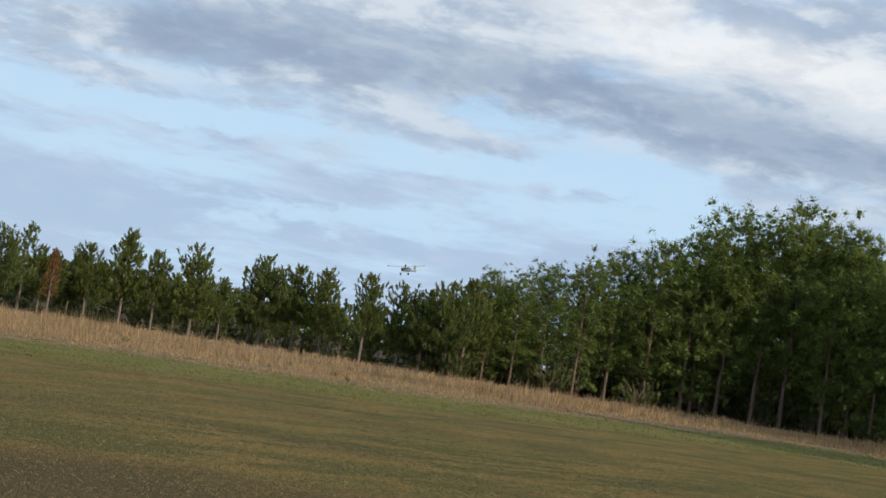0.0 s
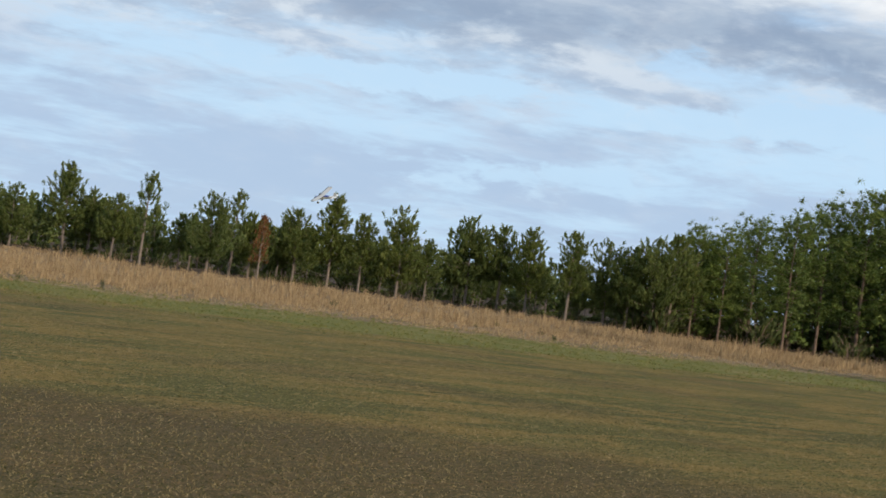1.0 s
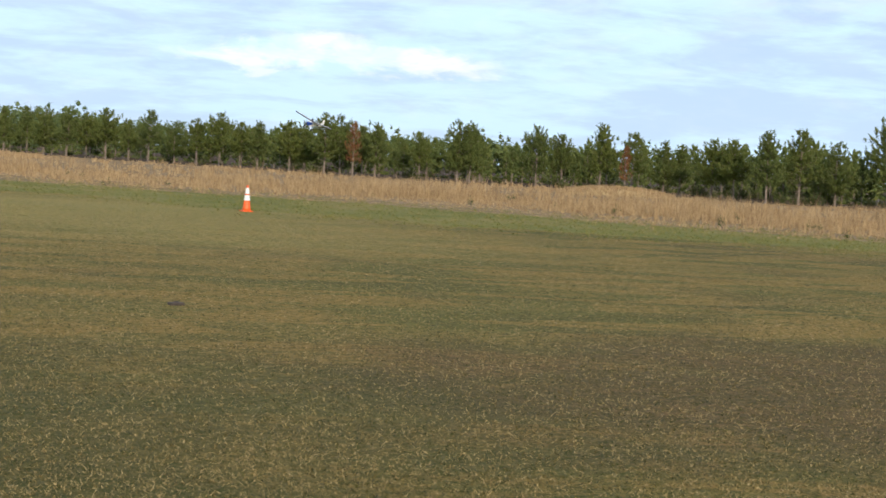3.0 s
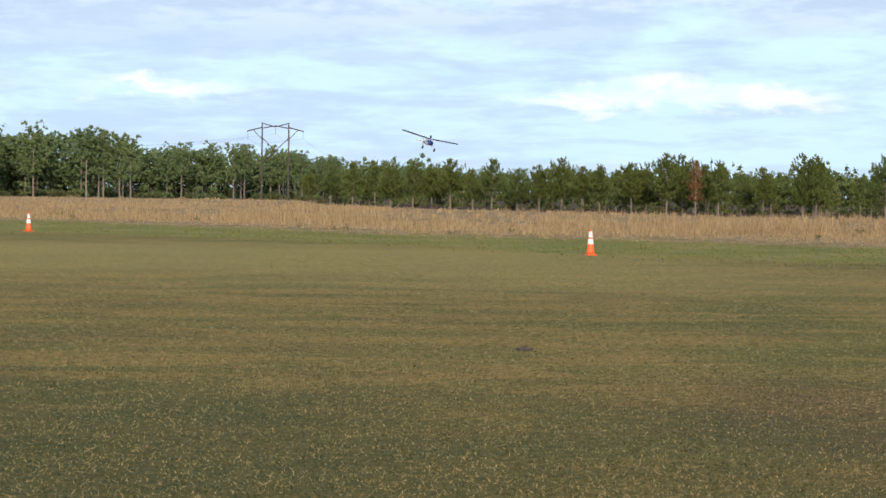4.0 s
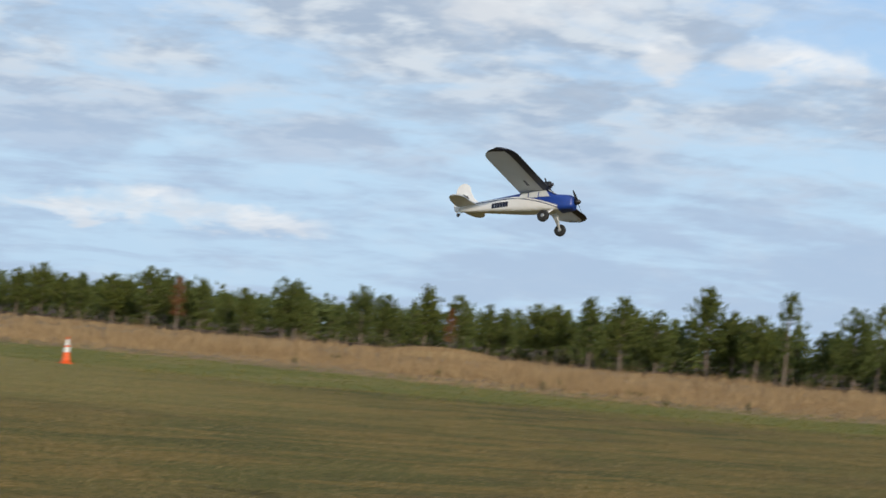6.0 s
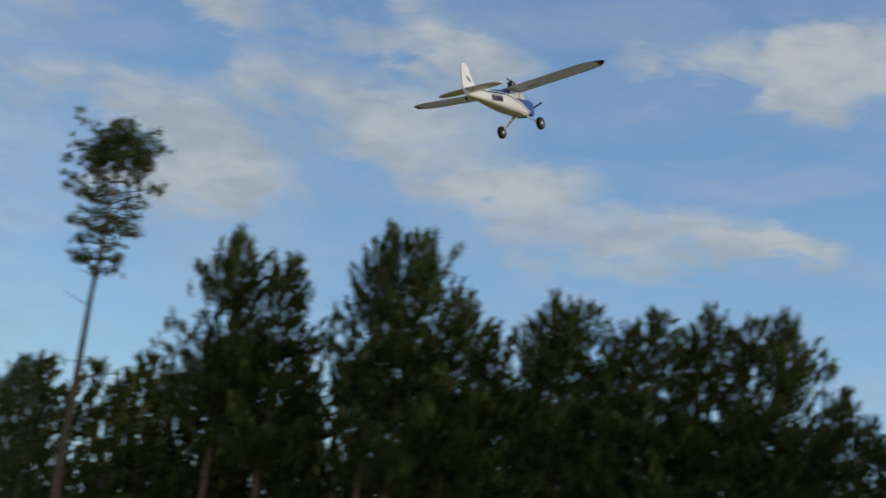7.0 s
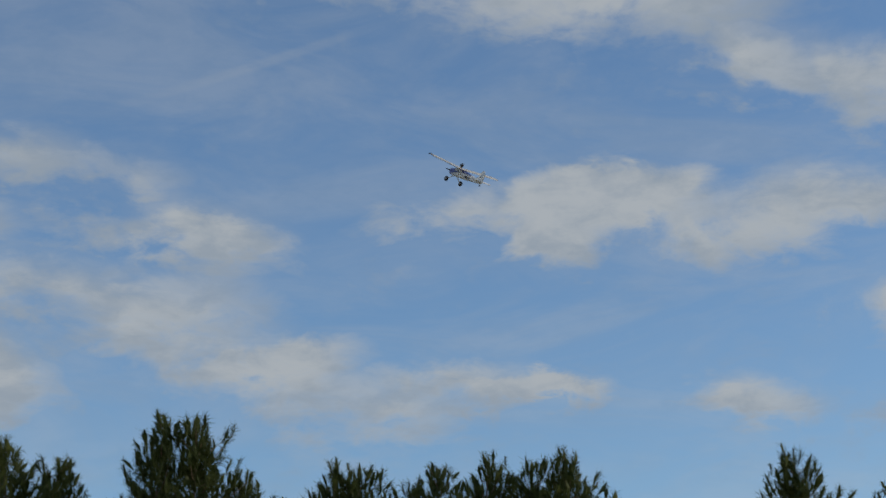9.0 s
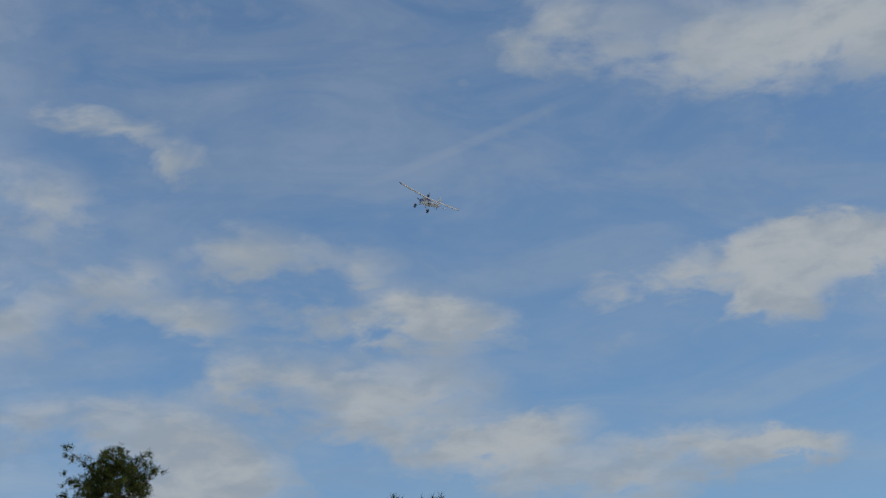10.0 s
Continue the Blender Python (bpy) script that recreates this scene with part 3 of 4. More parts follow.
class Pine:
    """A kind of pine: its trunk and crown as triangles, and as meshes once they are wanted."""

    def __init__(self, seed, height, bare, radius, gap, size, per, width, rounded, needles, bark_mat, limbs_seen=True, girth=0.016, core=0.14, limbs=(4, 6), fill=2.4, splay=0.6, cap=0.0):
        self.height, self.needles, self.bark_mat = height, needles, bark_mat
        rnd, rng = random.Random(seed), np.random.default_rng(seed)
        verts, faces = [], []
        bend = [Vector((rnd.uniform(-1, 1), rnd.uniform(-1, 1), 0)) * height * 0.012 for _ in range(7)]
        axis = [Vector((0, 0, height * i / 6 * 0.97 - (0.15 if i == 0 else 0))) + bend[i] * (i / 6) for i in range(7)]
        thick = height * girth
        tube(verts, faces, axis, [thick * (1.15 - 1.02 * i / 6) for i in range(7)], 7)

        def stem(z):
            f = min(max(z / (height * 0.97) * 6, 0), 5.999)
            return axis[int(f)].lerp(axis[int(f) + 1], f - int(f))

        spots, ways, sizes = [], [], []

        def shoot(p, w, s):
            spots.append(p)
            ways.append(w.normalized())
            sizes.append(s)

        z = height * bare * rnd.uniform(0.85, 1.1)
        # dead snags below the crown
        for _ in range(rnd.randint(9, 14)):
            s = stem(rnd.uniform(height * bare * 0.3, z * 1.1))
            a = rnd.uniform(0, 6.28)
            d = Vector((math.cos(a), math.sin(a), rnd.uniform(-0.1, 0.3)))
            tube(verts, faces, [s, s + d * radius * rnd.uniform(0.25, 0.75)], [thick * 0.14, thick * 0.03], 3)
        lop = [rnd.uniform(0.75, 1.2) for _ in range(6)]
        while z < height * (0.94 if rounded > 0.5 else 0.985):
            f = max(0.0, (z / height - bare) / (1 - bare))
            if rounded > 0.5:
                prof = math.sin(math.pi * min(0.14 + 0.80 * f, 1)) ** 0.65
            else:
                prof = min(1.0, 0.66 + 1.6 * f) * (1 - f) ** 0.78 + 0.06
            lift = (0.22 + 0.55 * f) if rounded < 0.5 else 0.15 + 0.7 * f
            count = rnd.randint(*limbs) if f < 0.8 else rnd.randint(3, 5)
            turn = rnd.uniform(0, 6.28)
            for k in range(count):
                if rnd.random() < 0.10:
                    continue
                a = turn + 6.28 * k / count + rnd.uniform(-0.4, 0.4)
                length = radius * prof * rnd.uniform(0.55, 1.12) * lop[int(a / 1.0472) % 6]
                out = Vector((math.cos(a), math.sin(a), lift * rnd.uniform(0.4, 1.0)))
                s = stem(z + rnd.uniform(-0.3, 0.3) * gap)
                mid = s + out.normalized() * length * 0.55
                tip = s + Vector((math.cos(a), math.sin(a), 0)) * length + Vector((0, 0, length * lift * rnd.uniform(0.7, 1.3)))
                if limbs_seen:
                    tube(verts, faces, [s, mid, tip], [thick * 0.2 * (1 - f * 0.6), thick * 0.11, thick * 0.04], 3)
                away = Vector((math.cos(a), math.sin(a), 0))
                if rounded < 0.5:
                    # upswept plumes: a long brush at the tip, shorter ones behind it
                    shoot(tip + Vector((0, 0, size * 0.5)), Vector((rnd.gauss(0, 0.12), rnd.gauss(0, 0.12), 1.0)) + away * 0.35, size * rnd.uniform(1.0, 1.45))
                    for _ in range(max(3, int(fill * length / size))):
                        q = rnd.uniform(0.25, 1.0)
                        p = mid.lerp(tip, (q - 0.5) * 2) if q > 0.5 else s.lerp(mid, q * 2)
                        off = Vector((rnd.gauss(0, 1), rnd.gauss(0, 1), rnd.gauss(0.2, 0.5))) * size * 0.5
                        shoot(p + off, Vector((rnd.gauss(0, 0.28), rnd.gauss(0, 0.28), 0.9)) + away * 0.45, size * rnd.uniform(0.75, 1.1))
                else:
                    # rounded pads of foliage
                    for _ in range(max(4, int(fill * 1.2 * length / size))):
                        q = rnd.uniform(0.3, 1.08)
                        p = mid.lerp(tip, (q - 0.5) * 2) if q > 0.5 else s.lerp(mid, q * 2)
                        off = Vector((rnd.gauss(0, 1), rnd.gauss(0, 1), rnd.gauss(0.1, 0.5))) * size * 0.5
                        shoot(p + off, Vector((rnd.gauss(0, 0.7), rnd.gauss(0, 0.7), rnd.uniform(-0.1, 0.8))) + away * 0.4, size * rnd.uniform(0.6, 1.0))
            z += gap * rnd.uniform(0.7, 1.3)
        # a closed cap on rounded crowns
        for _ in range(int(cap * (radius / size) ** 2)):
            d = Vector((rnd.gauss(0, 1), rnd.gauss(0, 1), abs(rnd.gauss(0, 1)))).normalized() * rnd.uniform(0.55, 1.0)
            deep = min(radius * 1.1, height * (1 - bare) * 0.55)
            shoot(stem(height - deep) + Vector((d.x * radius * 0.72, d.y * radius * 0.72, d.z * deep)), d + Vector((0, 0, 0.5)), size * rnd.uniform(0.5, 0.8))
        # the leader's candle
        for j in range(4 if rounded < 0.5 else 0):
            shoot(stem(height * 0.97) + Vector((0, 0, height * 0.03 - j * size * 0.6)), Vector((rnd.gauss(0, 0.1), rnd.gauss(0, 0.1), 1)), size * 1.15)
        self.verts, self.faces = verts, faces
        self.crown = tufts(rng, np.array(spots), np.array(ways), np.array(sizes), per, width, core, 1.2 if rounded > 0.5 else splay, rounded > 0.5)
        self.made = None

    def meshes(self):
        if self.made is None:
            self.made = (mesh_of("trunk", self.verts, self.faces, (self.bark_mat,), True), triangles("crown", self.crown, self.needles))
        return self.made

    def trunk_triangles(self):
        v = np.array([tuple(p) for p in self.verts])
        tri = [(f[0], f[k], f[k + 1]) for f in self.faces for k in range(1, len(f) - 1)]
        return v[np.array(tri)]


def stand_matrix(x, y, scale, spin, lean=0.0):
    return Matrix.Translation((x, y, 0)) @ Matrix.Rotation(radians(lean), 4, "Y") @ Matrix.Rotation(spin, 4, "Z") @ Matrix.Scale(scale, 4)


def pine(kind, x, y, tall, spin, label, group, lean=0.0):
    """One tree, a thing of its own."""
    tree = tagged(new("pine_tree"), label, "pine tree", group)
    tree.matrix_basis = stand_matrix(x, y, tall / kind.height, spin, lean)
    trunk, crown = kind.meshes()
    part("trunk", trunk, None, tree)
    part("crown", crown, None, tree)
    return tree


def thicket(name, label, trees):
    """Many trees that nobody could count, as one object: (kind, x, y, tall, spin)."""
    wood, leaf = [], []
    for kind, x, y, tall, spin in trees:
        m = np.array(stand_matrix(x, y, tall / kind.height, spin))
        wood.append(kind.trunk_triangles() @ m[:3, :3].T + m[:3, 3])
        leaf.append(kind.crown @ m[:3, :3].T + m[:3, 3])
    wood, leaf = np.concatenate(wood), np.concatenate(leaf)
    me = triangles(name, np.concatenate([wood, leaf]), trees[0][0].bark_mat)
    me.materials.append(trees[0][0].needles)
    me.polygons.foreach_set("material_index", np.r_[np.zeros(len(wood), dtype=np.int32), np.ones(len(leaf), dtype=np.int32)])
    tagged(new(name, me), label, "woods", kind="stuff")


OPEN_PINES = ((-2.6, 4.3), (-1.9, 4.1), (-1.2, 4.5), (-0.5, 4.7), (0.0, 4.7), (0.7, 4.5), (1.3, 4.5), (1.9, 4.7), (2.6, 3.8), (3.2, 4.8), (4.0, 3.9), (4.7, 4.2),
              (5.4, 4.9), (6.1, 4.0), (6.6, 4.1), (7.6, 4.3), (8.1, 4.3), (8.7, 5.0), (9.2, 5.0), (9.9, 4.1), (10.3, 4.3), (11.7, 3.9), (12.9, 4.9), (13.3, 4.7))
EDGE_PINES = ((15.4, 4.9), (16.2, 4.3), (17.4, 5.2), (18.4, 4.7), (19.4, 4.1), (19.9, 3.9), (20.9, 4.4), (21.6, 4.3), (22.6, 4.9), (23.6, 5.2), (24.7, 4.5),
              (26.3, 6.4), (27.1, 4.9), (27.8, 4.6), (28.7, 6.6), (29.9, 3.9), (30.8, 5.6), (31.5, 6.3), (32.1, 4.7), (33.5, 5.4), (34.6, 6.8),
              (35.6, 5.7), (36.8, 6.6), (37.7, 4.6), (39.0, 6.9), (40.0, 6.4), (40.9, 6.4), (42.2, 6.4), (43.4, 6.2), (44.1, 5.9), (44.9, 6.8), (45.4, 7.1))
TALL_PINES = ((46.1, 8.5), (47.0, 8.6), (47.9, 9.5), (49.0, 10.3), (50.0, 11.6), (51.2, 12.9), (52.4, 14.0), (53.5, 16.0), (54.6, 15.1), (55.5, 17.0),
              (56.7, 16.0), (57.5, 15.4))
NEAR_PINES = ((69.5, 19.8), (73.9, 16.3), (75.5, 15.5), (78.6, 16.9), (79.6, 16.7), (81.2, 14.6), (82.4, 13.6), (84.0, 15.1), (84.8, 14.9), (86.5, 14.4),
              (87.5, 14.9), (88.9, 15.3), (90.3, 15.0), (91.6, 15.4), (93.4, 12.8), (94.5, 11.9), (96.0, 12.8), (98.7, 15.0), (100.9, 12.4),
              (102.4, 14.1), (105.4, 11.7), (107.9, 13.3))
FAR_PINES = ((-13.5, 17.6), (-12.1, 19.6), (-11.0, 19.1), (-9.9, 20.2), (-8.6, 17.2), (-7.8, 16.2), (-6.5, 15.3), (-5.6, 15.2), (-4.4, 13.9), (-3.5, 13.2),
             (-2.4, 12.4), (-1.5, 11.2), (0.6, 8.8), (7.0, 8.2))


def build_trees():
    rnd = random.Random(11)

    def spin():
        return rnd.uniform(0, 6.28)
    young = [Pine(20 + i, 6.5, (0.26, 0.30, 0.23, 0.33, 0.27, 0.34)[i], (2.75, 2.4, 2.9, 2.55, 2.3, 2.75)[i], 0.42, 0.42, 16, 0.040, 0, NEEDLE_YOUNG, BARK_YOUNG, core=0.13, splay=1.1, limbs=(6, 8), fill=3.5) for i in range(6)]
    young_low = [Pine(26 + i, 6.5, 0.22, (2.1, 2.3)[i], 0.9, 0.75, 5, 0.095, 0, NEEDLE_YOUNG, BARK_YOUNG, core=0.18, limbs=(5, 6), fill=1.9) for i in range(2)]
    sparse = Pine(31, 7.0, 0.40, 1.35, 0.55, 0.44, 20, 0.038, 0, NEEDLE_YOUNG, BARK_YOUNG, core=0.11, splay=0.85, fill=1.9)
    dead = Pine(32, 5.6, 0.3, 1.1, 0.5, 0.40, 6, 0.020, 0, NEEDLE_DEAD, BARK_YOUNG, core=0.06)
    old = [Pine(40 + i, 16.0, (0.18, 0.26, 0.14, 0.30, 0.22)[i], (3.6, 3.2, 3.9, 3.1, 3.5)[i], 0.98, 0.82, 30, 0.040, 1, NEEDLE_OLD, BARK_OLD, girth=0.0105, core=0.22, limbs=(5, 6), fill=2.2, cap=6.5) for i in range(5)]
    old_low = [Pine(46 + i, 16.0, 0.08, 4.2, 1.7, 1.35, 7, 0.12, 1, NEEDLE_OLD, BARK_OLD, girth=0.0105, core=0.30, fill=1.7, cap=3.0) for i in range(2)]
    close = [Pine(60 + i, 15.0, (0.52, 0.56, 0.50, 0.58)[i], (2.6, 2.3, 2.8, 2.4)[i], 0.55, 0.54, 54, 0.014, 0, NEEDLE_BACKLIT, BARK_OLD, girth=0.010, core=0.05, fill=4.3, splay=0.95, limbs=(5, 7)) for i in range(4)]
    close_low = [Pine(66 + i, 13.0, 0.25, (2.6, 2.9)[i], 0.90, 0.74, 13, 0.046, 0, NEEDLE_BACKLIT, BARK_OLD, girth=0.010, core=0.09, fill=2.8, splay=1.0) for i in range(2)]
    crowned = Pine(70, 18.0, 0.76, 1.62, 0.40, 0.34, 44, 0.015, 1, NEEDLE_BACKLIT, BARK_OLD, girth=0.010, core=0.18, limbs=(5, 7), fill=3.0, cap=16.0)
    far = [Pine(80 + i, 20.0, (0.44, 0.50, 0.40, 0.54, 0.36)[i], (4.8, 4.3, 5.2, 4.2, 4.9)[i], 1.6, 1.6, 12, 0.15, 1, NEEDLE_HAZED, BARK_FAR, False, girth=0.012, core=0.36, fill=1.8, cap=3.0) for i in range(5)]
    far_low = [Pine(86, 20.0, 0.02, 5.0, 2.6, 2.2, 5, 0.34, 1, NEEDLE_HAZED, BARK_FAR, False, girth=0.0095, core=0.42, fill=1.5, cap=2.0)]
    far_brush = Pine(87, 9.0, 0.0, 5.5, 1.9, 1.9, 6, 0.28, 1, NEEDLE_HAZED, BARK_FAR, False, girth=0.012, core=0.45, fill=1.3, cap=2.0)
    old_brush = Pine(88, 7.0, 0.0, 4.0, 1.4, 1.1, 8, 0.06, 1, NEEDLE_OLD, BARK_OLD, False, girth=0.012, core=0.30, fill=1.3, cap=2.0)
    for stand in (OPEN_PINES, EDGE_PINES):
        for i, (heading, tall) in enumerate(stand):
            r = reach(TREES_FROM, heading) + rnd.uniform(0, 5)
            kind = sparse if heading in (28.7, 31.5) else young[i * 5 % 6]
            pine(kind, *heading_xy(heading, r), tall, spin(), "young pine with a bare lower trunk beside tall dry grass", "young pines", rnd.uniform(-2, 2))
    # the rest of the young stand, behind and between
    rows = []
    for i in range(225):
        heading = rnd.uniform(-2.2, 46.5)
        r = reach(TREES_FROM, heading) + 3 + rnd.uniform(0, 1) ** 1.4 * 40
        tall = rnd.uniform(3.2, 4.7) * (0.86 if heading < 20 else 1.0)
        if i < 30:
            pine(young[i % 6], *heading_xy(heading, r), tall, spin(), "young pine deep in a dense stand", "young pines behind", rnd.uniform(-2, 2))
        else:
            rows.append((young_low[i % 2], *heading_xy(heading, r + 3), tall, spin()))
    young_brush = Pine(33, 3.2, 0.0, 2.2, 0.7, 0.7, 6, 0.09, 1, NEEDLE_YOUNG, BARK_YOUNG, False, core=0.45, fill=1.2, cap=1.5)
    for i in range(130):
        heading = -2 + 48 * (i + rnd.uniform(0, 1)) / 130
        rows.append((young_brush, *heading_xy(heading, reach(TREES_FROM, heading) + 28 + rnd.uniform(0, 16)), rnd.uniform(2.2, 3.6), spin()))
    thicket("young_pine_stand", "dense stand of young green pines", rows)
    for heading, tall in ((32.4, 4.6), (9.6, 4.4), (18.2, 3.6)):
        pine(dead, *heading_xy(heading, reach(TREES_FROM, heading) - 1), tall, spin(), "dead young pine with rust-brown needles", "dead pines")
    # tall woods
    for i, (heading, tall) in enumerate(TALL_PINES):
        pine(old[i % 5], *heading_xy(heading, reach(TREES_FROM, heading) + 3 + rnd.uniform(0, 4)), tall, spin(), "tall mature pine at the edge of dark woods", "mature pines")
    rows = []
    for i in range(118):
        heading = 45.5 + 19.5 * rnd.uniform(0, 1) ** 1.25
        top = float(np.interp(heading, [a for a, _ in TALL_PINES], [b for _, b in TALL_PINES]))
        r = reach(TREES_FROM, heading) + rnd.uniform(0, 1) ** 1.2 * 26
        tall = top * rnd.uniform(0.55, 0.90)
        if i < 16:
            pine(old[i % 5], *heading_xy(heading, r), tall, spin(), "mature pine in dense dark woods", "mature pines behind")
        else:
            rows.append((old_low[i % 2], *heading_xy(heading, r + 5), tall, spin()))
    for i in range(46):
        heading = 45.5 + 20 * (i + rnd.uniform(0, 1)) / 46
        rows.append((old_brush, *heading_xy(heading, reach(TREES_FROM, heading) + rnd.uniform(10, 30)), rnd.uniform(3.5, 6.5), spin()))
    # woods that close the field behind the camera
    for i in range(40):
        heading = 118 + 182 * (i + rnd.uniform(0, 1)) / 40
        rows.append((old_low[i % 2], *heading_xy(heading, reach(TREES_FROM, heading) + rnd.uniform(0, 25)), rnd.uniform(9, 14), spin()))
    thicket("pine_woods", "dense dark woods of mature pines", rows)
    # the stand close by
    for i, (heading, tall) in enumerate(NEAR_PINES):
        broad = heading < 70
        pine(crowned if broad else close[i % 4], *heading_xy(heading, reach(TREES_FROM, heading)), tall * (1.0 if broad else 0.985), spin(), "tall pine with upright shoots against the sky", "pines close by")
    rows = []
    for i in range(96):
        heading = 63 + 53 * (i + rnd.uniform(0, 1)) / 96
        r = reach(TREES_FROM, heading) + rnd.uniform(1, 13)
        low = float(np.interp(heading, (63, 70, 74, 92, 95, 110), (10.4, 10.6, 11.0, 11.0, 9.0, 9.0)))
        tall = low * rnd.uniform(0.86, 1.06) * r / reach(TREES_FROM, heading)
        if i % 8 == 0:
            pine(close[i % 4], *heading_xy(heading, r), tall, spin(), "pine in a dense stand against the sky", "pines close by")
        else:
            rows.append((close_low[i % 2], *heading_xy(heading, r), tall, spin()))
    thicket("pine_thicket", "thicket of pines behind the nearest trees", rows)
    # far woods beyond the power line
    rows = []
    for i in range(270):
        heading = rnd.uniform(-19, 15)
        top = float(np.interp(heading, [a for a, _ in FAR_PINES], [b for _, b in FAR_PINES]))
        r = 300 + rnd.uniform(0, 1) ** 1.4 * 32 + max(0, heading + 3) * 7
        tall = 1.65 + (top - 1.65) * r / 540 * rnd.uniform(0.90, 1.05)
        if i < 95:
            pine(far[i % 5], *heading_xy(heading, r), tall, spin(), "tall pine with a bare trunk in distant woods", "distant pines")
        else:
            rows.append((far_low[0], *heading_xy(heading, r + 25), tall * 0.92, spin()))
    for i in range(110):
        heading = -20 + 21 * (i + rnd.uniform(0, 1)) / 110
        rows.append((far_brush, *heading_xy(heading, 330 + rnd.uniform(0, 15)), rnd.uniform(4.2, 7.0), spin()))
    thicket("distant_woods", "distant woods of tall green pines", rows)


def shrub(name, kind, seed, count, wide, tall):
    """Stems and foliage of a low bush."""
    rnd, rng = random.Random(seed), np.random.default_rng(seed)
    verts, faces, spots, ways = [], [], [], []
    for _ in range(count):
        a, out = rnd.uniform(0, 6.28), rnd.uniform(0.05, 1) ** 0.6
        tip = Vector((math.cos(a) * out * wide / 2, math.sin(a) * out * wide / 2, tall * rnd.uniform(0.35, 1.0) * (1.1 - 0.5 * out)))
        tube(verts, faces, [Vector((0, 0, -0.05)), tip * 0.5 + Vector((0, 0, 0.1 * tall)), tip], [0.012 * wide, 0.008 * wide, 0.004 * wide], 3)
        for q in (0.55, 0.8, 1.0):
            spots.append(tip * q + Vector((rnd.gauss(0, 0.06), rnd.gauss(0, 0.06), 0)) * wide)
            ways.append((tip + Vector((rnd.gauss(0, 0.3), rnd.gauss(0, 0.3), tall * 0.6))).normalized())
    size = np.full(len(spots), 0.20 * wide)
    return mesh_of("stem", verts, faces, (BARK_OLD,)), triangles("foliage", tufts(rng, np.array(spots), np.array(ways), size, 16, 0.013 * wide, 0.14), SHRUB)


def build_shrubs():
    rnd = random.Random(21)

    def put(name, label, group, meshes, heading, r, s):
        ob = tagged(new(name), label, name, group)
        ob.matrix_basis = stand_matrix(*heading_xy(heading, r), s, rnd.uniform(0, 6.28))
        part("stem", meshes[0], None, ob)
        part("foliage", meshes[1], None, ob)
    weeds = [shrub("weed", "weed", 90 + i, 7, 0.5, 0.6) for i in range(3)]
    for i in range(46):
        heading = rnd.uniform(-15, 58)
        near = reach(STRIP_END, heading)
        r = near + rnd.uniform(0, 1) * min(22, reach(TREES_FROM, heading) - near - 6)
        put("weed", "small dark green weed in dry grass", "weeds in the dry grass", weeds[i % 3], heading, r, rnd.uniform(0.35, 0.8))
    under = [shrub("bush", "bush", 100 + i, 13, 2.4, 2.0) for i in range(3)]
    for i in range(190):
        heading = rnd.choice((rnd.uniform(44.5, 64), rnd.uniform(-19, -1), rnd.uniform(-2, 46), rnd.uniform(16, 46)))
        r = reach(TREES_FROM, heading) + rnd.uniform(1, 16)
        s = rnd.uniform(0.7, 1.4) * (0.7 if heading < -1 else 0.5 if heading < 44 else 1.3)
        put("bush", "leafy undergrowth at the foot of pine woods", "undergrowth bushes", under[i % 3], heading, r, s)


# ---- field markers and power line ----
CONE_ORANGE = plain("cone_orange", (0.85, 0.13, 0.025), 0.5, wear=0.1, scale=14)
CONE_WHITE = plain("cone_white", (0.80, 0.80, 0.78), 0.4, wear=0.06, scale=14)
RUBBER = plain("black_rubber", (0.02, 0.02, 0.02), 0.75)
POLE_WOOD = plain("pole_wood", (0.075, 0.058, 0.046), 0.85, wear=0.3, scale=2.0)
WIRE = plain("wire", (0.20, 0.21, 0.22), 0.5)
INSULATOR = plain("insulator", (0.30, 0.30, 0.31), 0.3)
RUST = plain("rusty_iron", (0.06, 0.045, 0.035), 0.8, wear=0.3)


def ring(profile, sides=28, close=True):
    """A turned shape from (radius, height) pairs."""
    bm = bmesh.new()
    rows = [[bm.verts.new((r * math.cos(6.2832 * k / sides), r * math.sin(6.2832 * k / sides), z)) for k in range(sides)] for r, z in profile]
    for a, b in zip(rows, rows[1:]):
        for k in range(sides):
            bm.faces.new((a[k], a[(k + 1) % sides], b[(k + 1) % sides], b[k])).smooth = True
    if close:
        bm.faces.new(rows[-1])
        bm.faces.new(list(reversed(rows[0])))
    return bm


def box(size, at=(0, 0, 0), bevel=0.0):
    bm = bmesh.new()
    bmesh.ops.create_cube(bm, size=1.0, matrix=Matrix.Translation(at) @ Matrix.Diagonal((*size, 1)))
    if bevel:
        bmesh.ops.bevel(bm, geom=bm.edges[:], offset=bevel, segments=2, affect="EDGES", profile=0.5)
    return bm


def beam(a, b, wide, deep=None, sides=8):
    verts, faces = [], []
    a, b = Vector(a), Vector(b)
    tube(verts, faces, [a, b], [wide / 2, (deep or wide) / 2], sides)
    return mesh_of("beam", verts, faces)


